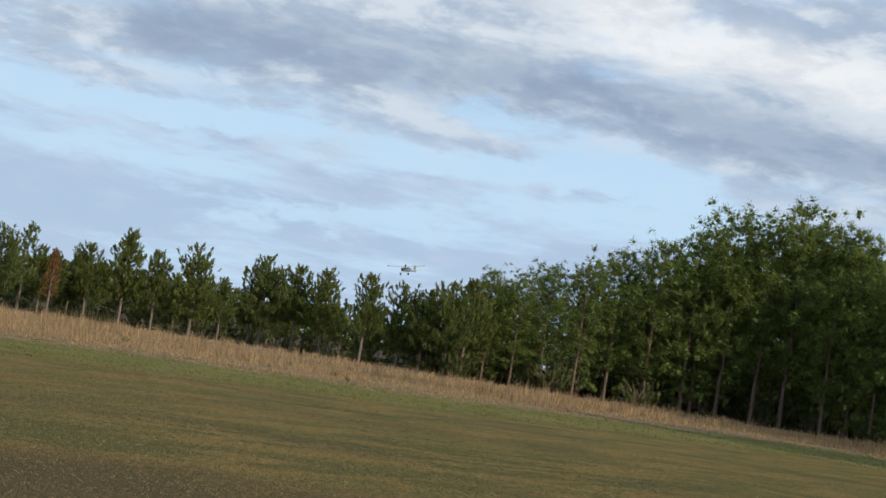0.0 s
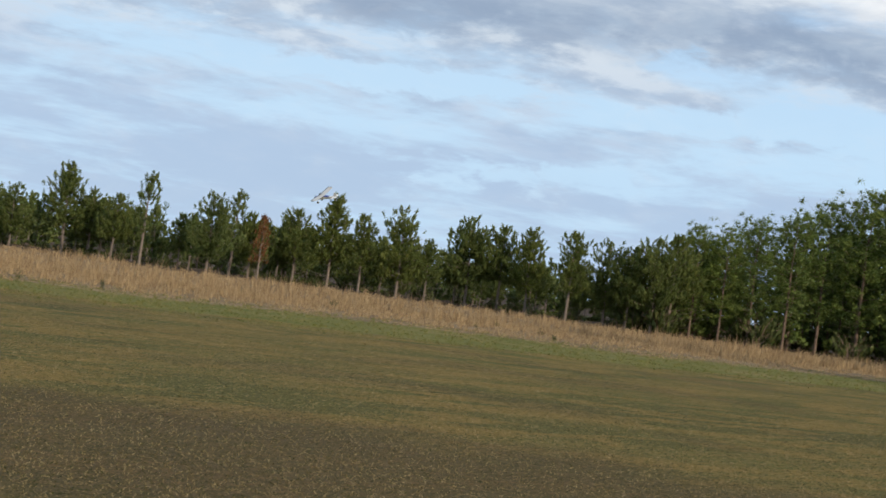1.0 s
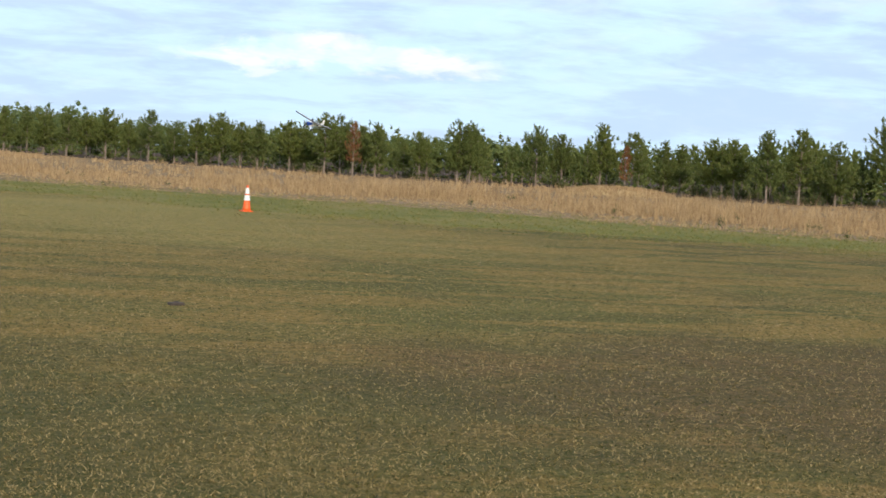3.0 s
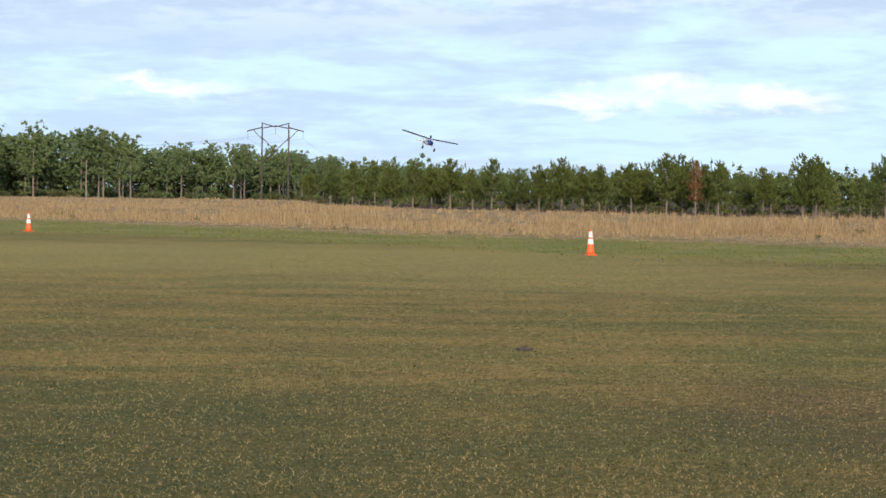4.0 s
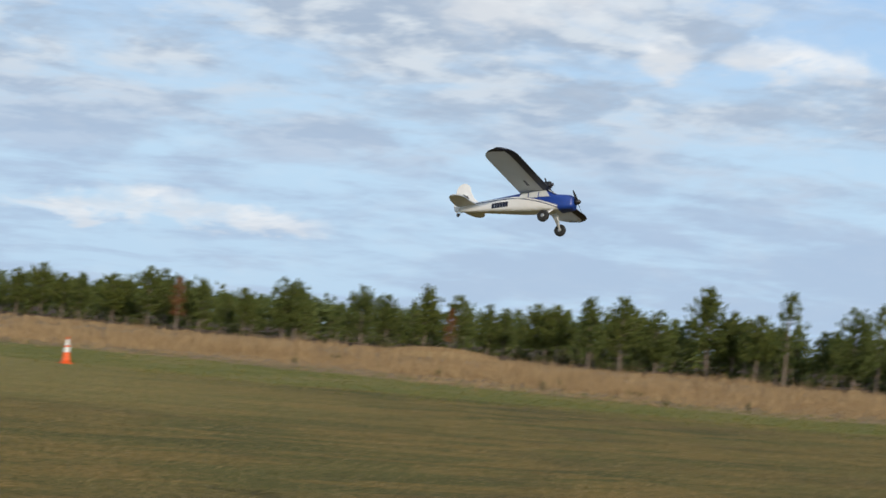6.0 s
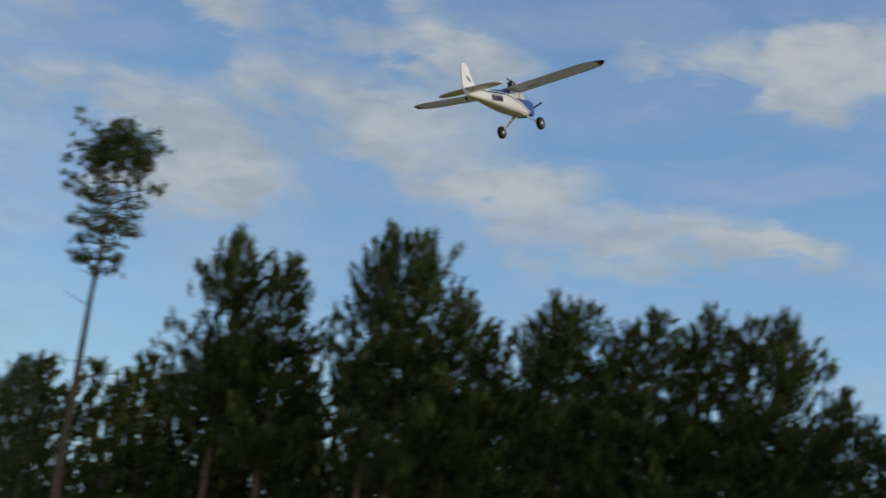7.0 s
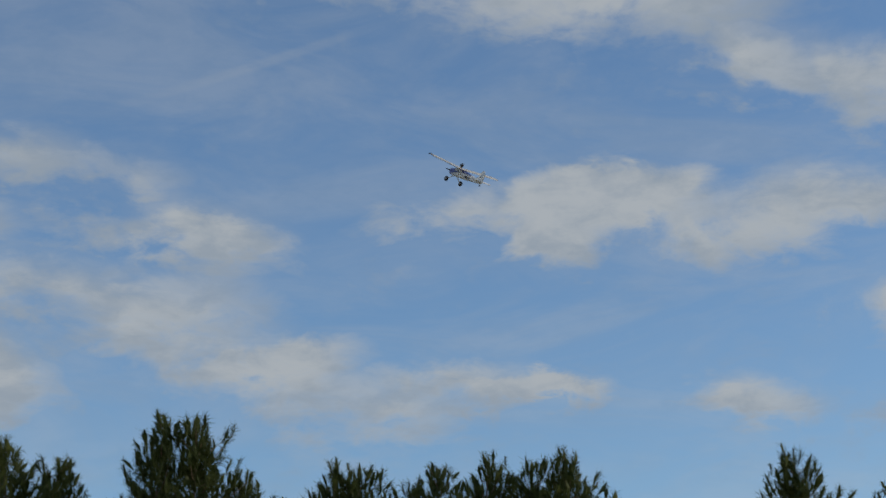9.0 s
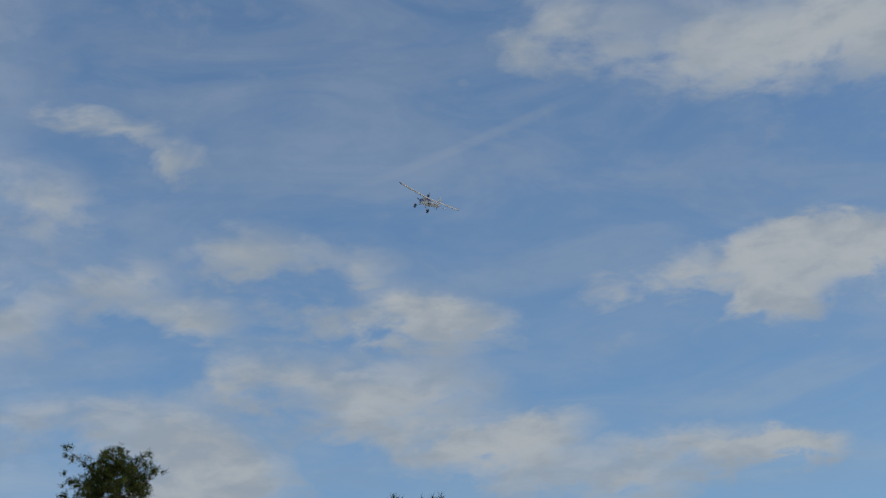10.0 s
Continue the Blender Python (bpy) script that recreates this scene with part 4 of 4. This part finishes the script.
def traffic_cone(x, y, spin):
    cone = tagged(new("traffic_cone"), "orange traffic cone with two white collars on turf", "traffic cone", "field edge cones")
    cone.matrix_basis = Matrix.Translation((x, y, 0)) @ Matrix.Rotation(spin, 4, "Z")
    part("base", box((0.28, 0.28, 0.035), (0, 0, 0.0175), 0.008), CONE_ORANGE, cone)

    def r(z):
        return 0.116 - (z - 0.035) / 0.675 * 0.092
    part("cone_body", ring([(r(0.035), 0.035), (r(0.1), 0.1), (r(0.3), 0.3), (r(0.5), 0.5), (r(0.70), 0.70), (r(0.71) * 0.8, 0.712)]), CONE_ORANGE, cone)
    for lo, hi in ((0.305, 0.445), (0.485, 0.645)):
        part("collar", ring([(r(lo) + 0.004, lo), (r(hi) + 0.004, hi)], close=False), CONE_WHITE, cone, "white reflective collar")
    return cone


LINE_SCALE = 0.610


def power_pylon(x, y, turn):
    """A two-pole wooden transmission structure with V braces."""
    py = tagged(new("power_pylon"), "dark wooden H-frame power pylon with crossarm and braces", "power pylon", "power line")
    py.matrix_basis = Matrix.Translation((x, y, 0)) @ Matrix.Rotation(turn, 4, "Z") @ Matrix.Scale(LINE_SCALE, 4)
    half, tall = 3.55, 20.4
    for s in (-1, 1):
        part("pole", beam((s * half, 0, -0.2), (s * half, 0, tall), 0.52, 0.36, 10), POLE_WOOD, py)
        part("arm", beam((s * 7.6, 0, tall - 2.3), (s * half, 0, tall - 1.3), 0.30, 0.30, 6), POLE_WOOD, py)
        part("top_brace", beam((s * half, 0, tall - 0.2), (0, 0, tall - 1.15), 0.26, 0.26, 6), POLE_WOOD, py)
        part("inner_arm", beam((s * half, 0, tall - 1.55), (0, 0, tall - 0.85), 0.26, 0.26, 6), POLE_WOOD, py)
        part("knee_brace", beam((s * 6.0, 0.1, tall - 1.9), (s * half, 0.1, tall - 4.5), 0.2, 0.2, 6), POLE_WOOD, py)
        part("cross_brace", beam((s * half, 0.2, tall - 4.0), (-s * half, 0.2, tall - 11.0), 0.24, 0.24, 6), POLE_WOOD, py)
    for s in (-7.4, 0, 7.4):
        z = tall - (2.3 if s else 1.0)
        part("insulator", beam((s, 0, z), (s, 0, z - 2.0), 0.16, 0.16, 6), INSULATOR, py)
    return py


def power_wire(a, b, sag):
    verts, faces = [], []
    a, b = Vector(a), Vector(b)
    pts = [a.lerp(b, k / 24) - Vector((0, 0, sag * 4 * (k / 24) * (1 - k / 24))) for k in range(25)]
    tube(verts, faces, pts, [0.017] * 25, 4)
    tagged(new("power_wire", mesh_of("power_wire", verts, faces, (WIRE,))), "thin sagging power line conductor", "wire", "power line wires")


def build_line():
    x, y = heading_xy(-3.65, 292)
    turn = radians(-8)
    power_pylon(x, y, turn)
    across = Vector((math.cos(turn), math.sin(turn), 0))
    for s in (-7.4, 0, 7.4):
        c = Vector((x, y, (20.4 - (4.3 if s else 3.0)) * LINE_SCALE)) + across * s * LINE_SCALE
        power_wire(c, c + Vector((15, 152, -0.3)), 3.0)
        power_wire(c, c + Vector((-90, 66, 0.3)), 2.4)


def build_markers():
    traffic_cone(5.4, 48.6, 0.3)
    traffic_cone(-13.3, 67.0, 1.1)
    lid = tagged(new("ground_plate"), "low dark iron plate set in the turf", "ground plate")
    lid.matrix_basis = pose(1.42, 18.9, 0, 0, 0, 20)
    part("plate", box((0.15, 0.12, 0.034), (0, 0, 0.014), 0.010), RUST, lid)
    part("knob", ring([(0.03, 0.029), (0.03, 0.038), (0.02, 0.042)], 12), RUST, lid)

# ---- the model aeroplane: x towards the nose, y to its left, z up ----


def film_paint():
    """White covering with a blue upper deck and cowl, parted by a dark pinstripe along the flank."""
    m, n, bsdf, out = material("fuselage_paint")
    co = n.tree.nodes.new("ShaderNodeTexCoord").outputs["Object"]
    sep = n.tree.nodes.new("ShaderNodeSeparateXYZ")
    n.link(co, sep.inputs[0])
    x, z = sep.outputs[0], sep.outputs[2]
    # the flank line: level behind the cabin, falling towards the nose
    fall = n.math("MAXIMUM", n.math("ADD", x, 0.14), 0.0)
    line = n.math("SUBTRACT", 0.026, n.math("MULTIPLY", n.math("POWER", fall, 1.6), 0.50))
    over = n.math("SUBTRACT", z, line)
    blue = n.math("MULTIPLY", n.math("GREATER_THAN", over, 0.0), n.math("GREATER_THAN", x, -0.27))
    nose = n.math("GREATER_THAN", x, 0.20)
    blue = n.math("MAXIMUM", blue, nose)
    stripe = n.math("MULTIPLY", n.math("LESS_THAN", n.math("ABSOLUTE", n.math("ADD", over, 0.012)), 0.003), n.math("SUBTRACT", 1.0, nose))
    mott = n.noise(co, 25.0, 4.0)
    colour = n.mix(blue, n.mix(mott, (0.74, 0.74, 0.72), (0.84, 0.84, 0.83)), n.mix(mott, (0.010, 0.045, 0.26), (0.016, 0.062, 0.34)))
    colour = n.mix(stripe, colour, (0.02, 0.03, 0.09))
    n.link(colour, bsdf.inputs["Base Color"])
    bsdf.inputs["Roughness"].default_value = 0.38
    bsdf.inputs["Coat Weight"].default_value = 0.2
    return m


def wing_film():
    m, n, bsdf, out = material("wing_film")
    co = n.tree.nodes.new("ShaderNodeTexCoord").outputs["Object"]
    mott = n.noise(co, 9.0, 4.0)
    colour = n.mix(mott, (0.70, 0.70, 0.68), (0.82, 0.82, 0.80))
    n.link(colour, bsdf.inputs["Base Color"])
    bsdf.inputs["Roughness"].default_value = 0.45
    thin = n.tree.nodes.new("ShaderNodeBsdfTranslucent")
    n.link(colour, thin.inputs[0])
    both = n.tree.nodes.new("ShaderNodeMixShader")
    both.inputs[0].default_value = 0.38
    n.link(bsdf.outputs[0], both.inputs[1])
    n.link(thin.outputs[0], both.inputs[2])
    n.link(both.outputs[0], out.inputs[0])
    return m


FUSELAGE_PAINT = film_paint()
WING_FILM = wing_film()
NAVY = plain("navy_film", (0.012, 0.014, 0.032), 0.4, wear=0.2)
WHITE_FILM = plain("white_film", (0.80, 0.80, 0.78), 0.4, wear=0.05)
CABIN_PANE = plain("cabin_pane", (0.62, 0.66, 0.68), 0.12, wear=0.05)
BLACK = plain("black_plastic", (0.018, 0.018, 0.02), 0.4)
ALLOY = plain("alloy", (0.55, 0.55, 0.56), 0.35, 0.9)
GREY_INK = plain("grey_ink", (0.05, 0.05, 0.06), 0.5)


def loft(stations, sides=20, power=3.0):
    """A rounded-box body from (x, half width, low z, high z)."""
    bm = bmesh.new()
    rows = []
    for x, w, lo, hi in stations:
        c, h = (lo + hi) / 2, (hi - lo) / 2
        row = []
        for k in range(sides):
            a = 6.28319 * k / sides
            ca, sa = math.cos(a), math.sin(a)
            q = (abs(ca) ** power + abs(sa) ** power) ** (-1 / power)
            row.append(bm.verts.new((x, w * ca * q, c + h * sa * q)))
        rows.append(row)
    for a, b in zip(rows, rows[1:]):
        for k in range(sides):
            bm.faces.new((a[k], a[(k + 1) % sides], b[(k + 1) % sides], b[k])).smooth = True
    bm.faces.new(rows[0])
    bm.faces.new(list(reversed(rows[-1])))
    bmesh.ops.recalc_face_normals(bm, faces=bm.faces[:])
    return bm


def aerofoil(chord, thick):
    """Upper then lower surface points (back from the leading edge, z)."""
    cuts = (0.0, 0.02, 0.06, 0.12, 0.2, 0.32, 0.5, 0.72, 1.0)
    up = [(c * chord, thick * 4.2 * (math.sqrt(c) * 0.55 - 0.22 * c - 0.33 * c ** 2) + 0.001) for c in cuts]
    low = [(c * chord, -thick * 1.1 * math.sin(math.pi * min(1, c * 1.6)) * (1 - c) * 0.6 - 0.0012) for c in cuts]
    return up, low


def wing_half(side, keep):
    """One wing half: keep picks, by chord share and span share, the faces that belong."""
    bm = bmesh.new()
    chord, half = 0.218, 0.65
    spans = [0.0, 0.12, 0.25, 0.38, 0.5, 0.62, 0.74, 0.82, 0.88, 0.92, 0.95, 0.975, 0.99, 1.0]
    rows = []
    for s in spans:
        tip = max(0.0, (s - 0.80) / 0.20)
        c = chord * max(0.16, math.sqrt(max(0.0, 1 - tip ** 2.2)))
        start = (chord - c) * 0.45
        up, low = aerofoil(c, 0.019 * (0.35 + 0.65 * c / chord))
        z0 = 0.054 + 0.044 * s
        rows.append(([bm.verts.new((0.139 - start - a, side * s * half, z0 + z)) for a, z in up],
                     [bm.verts.new((0.139 - start - a, side * s * half, z0 + z)) for a, z in low]))
    cuts = (0.0, 0.02, 0.06, 0.12, 0.2, 0.32, 0.5, 0.72, 1.0)
    for i in range(len(spans) - 1):
        for skin in (0, 1):
            for k in range(len(cuts) - 1):
                if keep((cuts[k] + cuts[k + 1]) / 2, (spans[i] + spans[i + 1]) / 2):
                    a, b = rows[i][skin], rows[i + 1][skin]
                    bm.faces.new((a[k], a[k + 1], b[k + 1], b[k])).smooth = True
    bmesh.ops.delete(bm, geom=[v for v in bm.verts if not v.link_faces], context="VERTS")
    bmesh.ops.remove_doubles(bm, verts=bm.verts[:], dist=0.0004)
    bmesh.ops.recalc_face_normals(bm, faces=bm.faces[:])
    return bm


def slab(outline, thick, axis):
    """A thin rounded plate from an outline in x and one other axis; thickness along the third."""
    bm = bmesh.new()
    sides = []
    for s in (-0.5, 0.5):
        sides.append([bm.verts.new((x, s * thick, v) if axis == "y" else (x, v, s * thick)) for x, v in outline])
    bm.faces.new(sides[0])
    bm.faces.new(list(reversed(sides[1])))
    n = len(outline)
    for k in range(n):
        bm.faces.new((sides[0][k], sides[1][k], sides[1][(k + 1) % n], sides[0][(k + 1) % n]))
    bmesh.ops.recalc_face_normals(bm, faces=bm.faces[:])
    bmesh.ops.bevel(bm, geom=[e for e in bm.edges if e.calc_face_angle(0) > 1.0], offset=thick * 0.3, segments=1, affect="EDGES")
    return bm


def arc(cx, cv, rx, rv, start, end, steps=10):
    return [(cx + rx * math.cos(radians(start + (end - start) * k / steps)), cv + rv * math.sin(radians(start + (end - start) * k / steps))) for k in range(steps + 1)]


def blade_pair(length, wide, axis="x"):
    """A two-bladed screw turning about x."""
    bm = bmesh.new()
    for s in (-1, 1):
        rows = []
        for f in (0.08, 0.3, 0.6, 0.85, 1.0):
            w = wide * (0.55 + 1.1 * f - 1.25 * f * f)
            tw = radians(50 - 38 * f)
            row = []
            for u, t in ((-1, 0), (0, 0.12), (1, 0), (0, -0.12)):
                row.append(bm.verts.new((w * (u * math.sin(tw) + t * math.cos(tw)), s * w * (u * math.cos(tw) - t * math.sin(tw)), s * f * length)))
            rows.append(row)
        for a, b in zip(rows, rows[1:]):
            for k in range(4):
                bm.faces.new((a[k], a[(k + 1) % 4], b[(k + 1) % 4], b[k]))
        bm.faces.new(rows[-1])
    bmesh.ops.recalc_face_normals(bm, faces=bm.faces[:])
    return bm


def build_plane():
    plane = tagged(new("model_aeroplane"), "blue and white high-wing model aeroplane flying over a field", "model aeroplane")
    body = [(0.300, 0.022, -0.056, -0.006), (0.295, 0.036, -0.072, 0.002), (0.280, 0.045, -0.080, 0.009), (0.24, 0.051, -0.084, 0.015), (0.20, 0.054, -0.085, 0.019),
            (0.165, 0.055, -0.084, 0.023), (0.125, 0.056, -0.083, 0.046), (0.10, 0.056, -0.082, 0.052), (0.0, 0.056, -0.078, 0.053), (-0.06, 0.055, -0.074, 0.051),
            (-0.12, 0.051, -0.068, 0.046), (-0.2, 0.044, -0.059, 0.039), (-0.3, 0.034, -0.048, 0.032), (-0.42, 0.021, -0.036, 0.026), (-0.5, 0.011, -0.028, 0.022), (-0.535, 0.006, -0.023, 0.019)]
    fuselage = part("fuselage", loft(body, 28, 5.0), FUSELAGE_PAINT, plane, "white fuselage with blue deck and cowl")
    for side in (-1, 1):
        # panes beside the cabin
        for x0, x1, x2, x3 in ((0.065, 0.125, 0.142, 0.072), (-0.005, 0.058, 0.063, 0.0), (-0.085, -0.012, -0.008, -0.045)):
            bm = slab([(x0, 0.006), (x1 + 0.02 if x0 == 0.065 else x1, 0.002), (x2 - 0.025 if x0 == 0.065 else x2, 0.045), (x3, 0.045)], 0.004, "y")
            bmesh.ops.translate(bm, vec=(0, side * 0.0565, 0), verts=bm.verts[:])
            part("cabin_window", bm, CABIN_PANE, fuselage, "pale cabin window")
        # writing on the flank, as plain bars
        for k in range(6):
            bm = box((0.017, 0.002, 0.034), (-0.262 + k * 0.0205, side * (0.0385 + 0.0024 * k), -0.020), 0.0006)
            bmesh.ops.rotate(bm, cent=(-0.262 + k * 0.0205, side * (0.0385 + 0.0024 * k), -0.020), matrix=Matrix.Rotation(side * radians(-6.5), 3, "Z"), verts=bm.verts[:])
            part("marking_bar", bm, NAVY, fuselage, "dark blue marking bar")
    screen = slab([(0.150, -0.046), (0.150, 0.046), (0.215, 0.046), (0.215, -0.046)], 0.004, "z")
    bmesh.ops.rotate(screen, cent=(0.150, 0, 0), matrix=Matrix.Rotation(radians(28), 3, "Y"), verts=screen.verts[:])
    bmesh.ops.translate(screen, vec=(-0.022, 0, 0.050), verts=screen.verts[:])
    part("windscreen", screen, CABIN_PANE, fuselage, "pale windscreen")

    def is_edge(c, s):
        return c < 0.2 or s > 0.945

    def is_aileron(c, s):
        return c > 0.72 and 0.5 < s < 0.88 and not is_edge(c, s)
    for side in (-1, 1):
        wing = part("wing", wing_half(side, lambda c, s: not is_edge(c, s) and not is_aileron(c, s)), WING_FILM, plane, "white film-covered wing")
        part("leading_edge", wing_half(side, is_edge), NAVY, wing, "dark navy leading edge and tip")
        part("aileron", wing_half(side, is_aileron), WING_FILM, wing)
        for k in range(3):
            part("marking_bar", box((0.016, 0.020, 0.0015), (0.03 - 0.0 * k, side * (0.15 + 0.026 * k), 0.0545 + 0.0018 * k), 0.0003), GREY_INK, wing, "dark marking bar under the wing")
    # tail
    fin = [(-0.375, 0.024), (-0.420, 0.060), (-0.450, 0.112)] + arc(-0.503, 0.120, 0.052, 0.052, 25, 170, 10) + [(-0.562, 0.070), (-0.568, 0.030), (-0.562, -0.005), (-0.545, -0.030), (-0.51, -0.02)]
    tail_fin = part("tail_fin", slab(fin, 0.008, "y"), WHITE_FILM, plane, "white tail fin")
    for side in (-1, 1):
        mark = slab([(-0.455, 0.055), (-0.485, 0.068), (-0.512, 0.088), (-0.495, 0.088), (-0.505, 0.100), (-0.478, 0.080), (-0.468, 0.082), (-0.462, 0.070)], 0.002, "y")
        bmesh.ops.translate(mark, vec=(0, side * 0.005, 0), verts=mark.verts[:])
        part("fin_emblem", mark, GREY_INK, tail_fin, "dark emblem shape")
    half = [(-0.39, 0.012), (-0.405, 0.075)] + arc(-0.468, 0.125, 0.058, 0.085, 20, 160, 10) + [(-0.535, 0.11), (-0.54, 0.012)]
    for side in (-1, 1):
        bm = slab([(x, side * y) for x, y in half], 0.008, "z")
        bmesh.ops.translate(bm, vec=(0, 0, 0.012), verts=bm.verts[:])
        part("stabilizer", bm, WHITE_FILM, plane)
    # undercarriage
    for side in (-1, 1):
        leg = part("gear_leg", beam((0.160, side * 0.03, -0.080), (0.146, side * 0.124, -0.157), 0.010, 0.008, 6), WHITE_FILM, plane)
        fair = slab([(0.172, -0.082), (0.120, -0.082), (0.141, -0.154), (0.153, -0.154)], 0.004, "y")
        for v in fair.verts:
            v.co.y = side * (0.034 + (-0.082 - v.co.z) * 1.20)
        part("gear_fairing", fair, WHITE_FILM, leg)
        wheel = new("wheel")
        wheel.parent = plane
        wheel.matrix_basis = Matrix.Translation((0.146, side * 0.135, -0.160))
        tyre = ring([(0.012, -0.011), (0.024, -0.0125), (0.034, -0.014), (0.0385, -0.008), (0.0395, 0.0), (0.0385, 0.008), (0.034, 0.014), (0.024, 0.0125), (0.012, 0.011)], 24)
        hub = ring([(0.003, -0.0135), (0.009, -0.0145), (0.012, -0.013), (0.012, 0.013), (0.009, 0.0145), (0.003, 0.0135)], 16)
        for bm in (tyre, hub):
            bmesh.ops.rotate(bm, cent=(0, 0, 0), matrix=Matrix.Rotation(radians(90), 3, "X"), verts=bm.verts[:])
        part("tyre", tyre, RUBBER, wheel)
        part("hub", hub, ALLOY, wheel, "bright wheel hub")
    tail_wheel = ring([(0.004, -0.005), (0.011, -0.006), (0.013, 0.0), (0.011, 0.006), (0.004, 0.005)], 14)
    bmesh.ops.rotate(tail_wheel, cent=(0, 0, 0), matrix=Matrix.Rotation(radians(90), 3, "X"), verts=tail_wheel.verts[:])
    bmesh.ops.translate(tail_wheel, vec=(-0.53, 0, -0.046), verts=tail_wheel.verts[:])
    part("tail_wheel", tail_wheel, RUBBER, plane)
    part("tail_spring", beam((-0.49, 0, -0.022), (-0.53, 0, -0.044), 0.005, 0.004, 6), ALLOY, plane)
    # nose
    spinner = ring([(0.019, 0.300), (0.0185, 0.312), (0.014, 0.328), (0.006, 0.338), (0.001, 0.341)], 18)
    bmesh.ops.rotate(spinner, cent=(0, 0, 0), matrix=Matrix.Rotation(radians(90), 3, "Y"), verts=spinner.verts[:])
    bmesh.ops.translate(spinner, vec=(0, 0, -0.031), verts=spinner.verts[:])
    part("spinner", spinner, BLACK, plane, "black spinner")
    propeller = part("propeller", blade_pair(0.094, 0.012), BLACK, plane, "black two-bladed propeller")
    propeller.matrix_basis = Matrix.Translation((0.315, 0, -0.031))
    # the camera pod on the wing, with its small vane rotor
    pod = part("camera_pod", box((0.050, 0.038, 0.038), (0.10, 0, 0.106), 0.006), BLACK, plane, "black camera pod on the wing")
    part("pod_mount", box((0.036, 0.022, 0.024), (0.10, 0, 0.080), 0.002), BLACK, pod)
    lens = ring([(0.011, 0.0), (0.011, 0.012), (0.008, 0.014)], 14)
    bmesh.ops.rotate(lens, cent=(0, 0, 0), matrix=Matrix.Rotation(radians(90), 3, "Y"), verts=lens.verts[:])
    bmesh.ops.translate(lens, vec=(0.124, 0, 0.106), verts=lens.verts[:])
    part("lens", lens, GREY_INK, pod)
    part("antenna", beam((0.085, 0.0, 0.122), (0.083, 0.0, 0.138), 0.012, 0.009, 8), BLACK, pod)
    rotor = part("vane_rotor", blade_pair(0.026, 0.007), GREY_INK, plane, "small dark vane rotor")
    rotor.matrix_basis = Matrix.Translation((0.083, 0, 0.136))
    return plane, propeller, rotor


build_ground()
build_grasses()
build_mound()
build_trees()
build_shrubs()
build_line()
build_markers()
plane, propeller, vane_rotor = build_plane()


# ---- what moves ----


def flying(heading, rise, distance, nose, climb, bank):
    """The aeroplane's pose: where it is seen from the filming spot, then its course, climb and bank to its left, in degrees."""
    h, r = radians(heading), radians(rise)
    at = EYE + Vector((math.sin(h) * math.cos(r), math.cos(h) * math.cos(r), math.sin(r))) * distance
    return Matrix.Translation(at) @ Matrix.Rotation(radians(90 - nose), 4, "Z") @ Matrix.Rotation(radians(-climb), 4, "Y") @ Matrix.Rotation(radians(-bank), 4, "X")


FLIGHT = (
    (0, 43.27, 2.46, 55.18, 373.9, 3.0, 9.0),
    (0.5, 39.09, 2.38, 59.55, 364.9, 4.1, 23.2),
    (1, 34.11, 2.17, 61.78, 335.6, -4.1, 28.6),
    (1.5, 27.99, 1.84, 64.75, 299.9, 2.3, 33.2),
    (2, 21.29, 1.32, 62.84, 263.2, 1.7, 24.7),
    (2.5, 14.53, 0.80, 57.37, 241.5, 5.9, 21.6),
    (3.8, 1.71, 1.44, 42.62, 178.3, 1.1, 17.5),
    (4.2, 0.90, 1.74, 36.60, 159.1, 0.4, 7.1),
    (4.5, 0.58, 1.49, 32.29, 153.9, 6.3, 2.5),
    (5, 1.70, 1.17, 24.54, 155.3, 3.2, 8.9),
    (5.5, 6.43, 1.63, 17.27, 147.5, 4.7, 11.0),
    (5.8, 13.11, 3.12, 13.74, 140.2, 6.3, 14.8),
    (5.9, 16.41, 3.71, 12.69, 137.8, 7.4, 15.8),
    (6, 20.45, 4.39, 11.62, 135.3, 7.4, 15.0),
    (6.1, 25.08, 5.19, 10.80, 133.2, 8.5, 15.3),
    (6.2, 30.59, 6.09, 10.22, 130.2, 10.0, 16.3),
    (7.3, 91.58, 18.62, 13.43, 101.5, 15.5, 9.3),
    (7.5, 94.70, 18.42, 15.15, 94.3, 18.5, 8.8),
    (8, 95.85, 18.12, 19.43, 76.6, 24.0, 5.1),
    (8.5, 92.47, 19.33, 23.02, 70.1, 26.5, 9.4),
    (9, 88.45, 20.77, 26.76, 52.5, 32.5, -6.9),
    (9.5, 84.26, 21.52, 30.01, 50.8, 32.5, -4.0),
    (10, 80.09, 22.48, 33.26, 57.4, 31.0, -18.1),
)


def motions():
    walk(plane, [(row[0], flying(*row[1:])) for row in FLIGHT])
    walk(propeller, [(k * 0.1, pose(0.315, 0, -0.031, k * 73.0 % 360)) for k in range(101)])
    walk(vane_rotor, [(k * 0.1, pose(0.083, 0, 0.136, k * 61.0 % 360)) for k in range(101)])


motions()
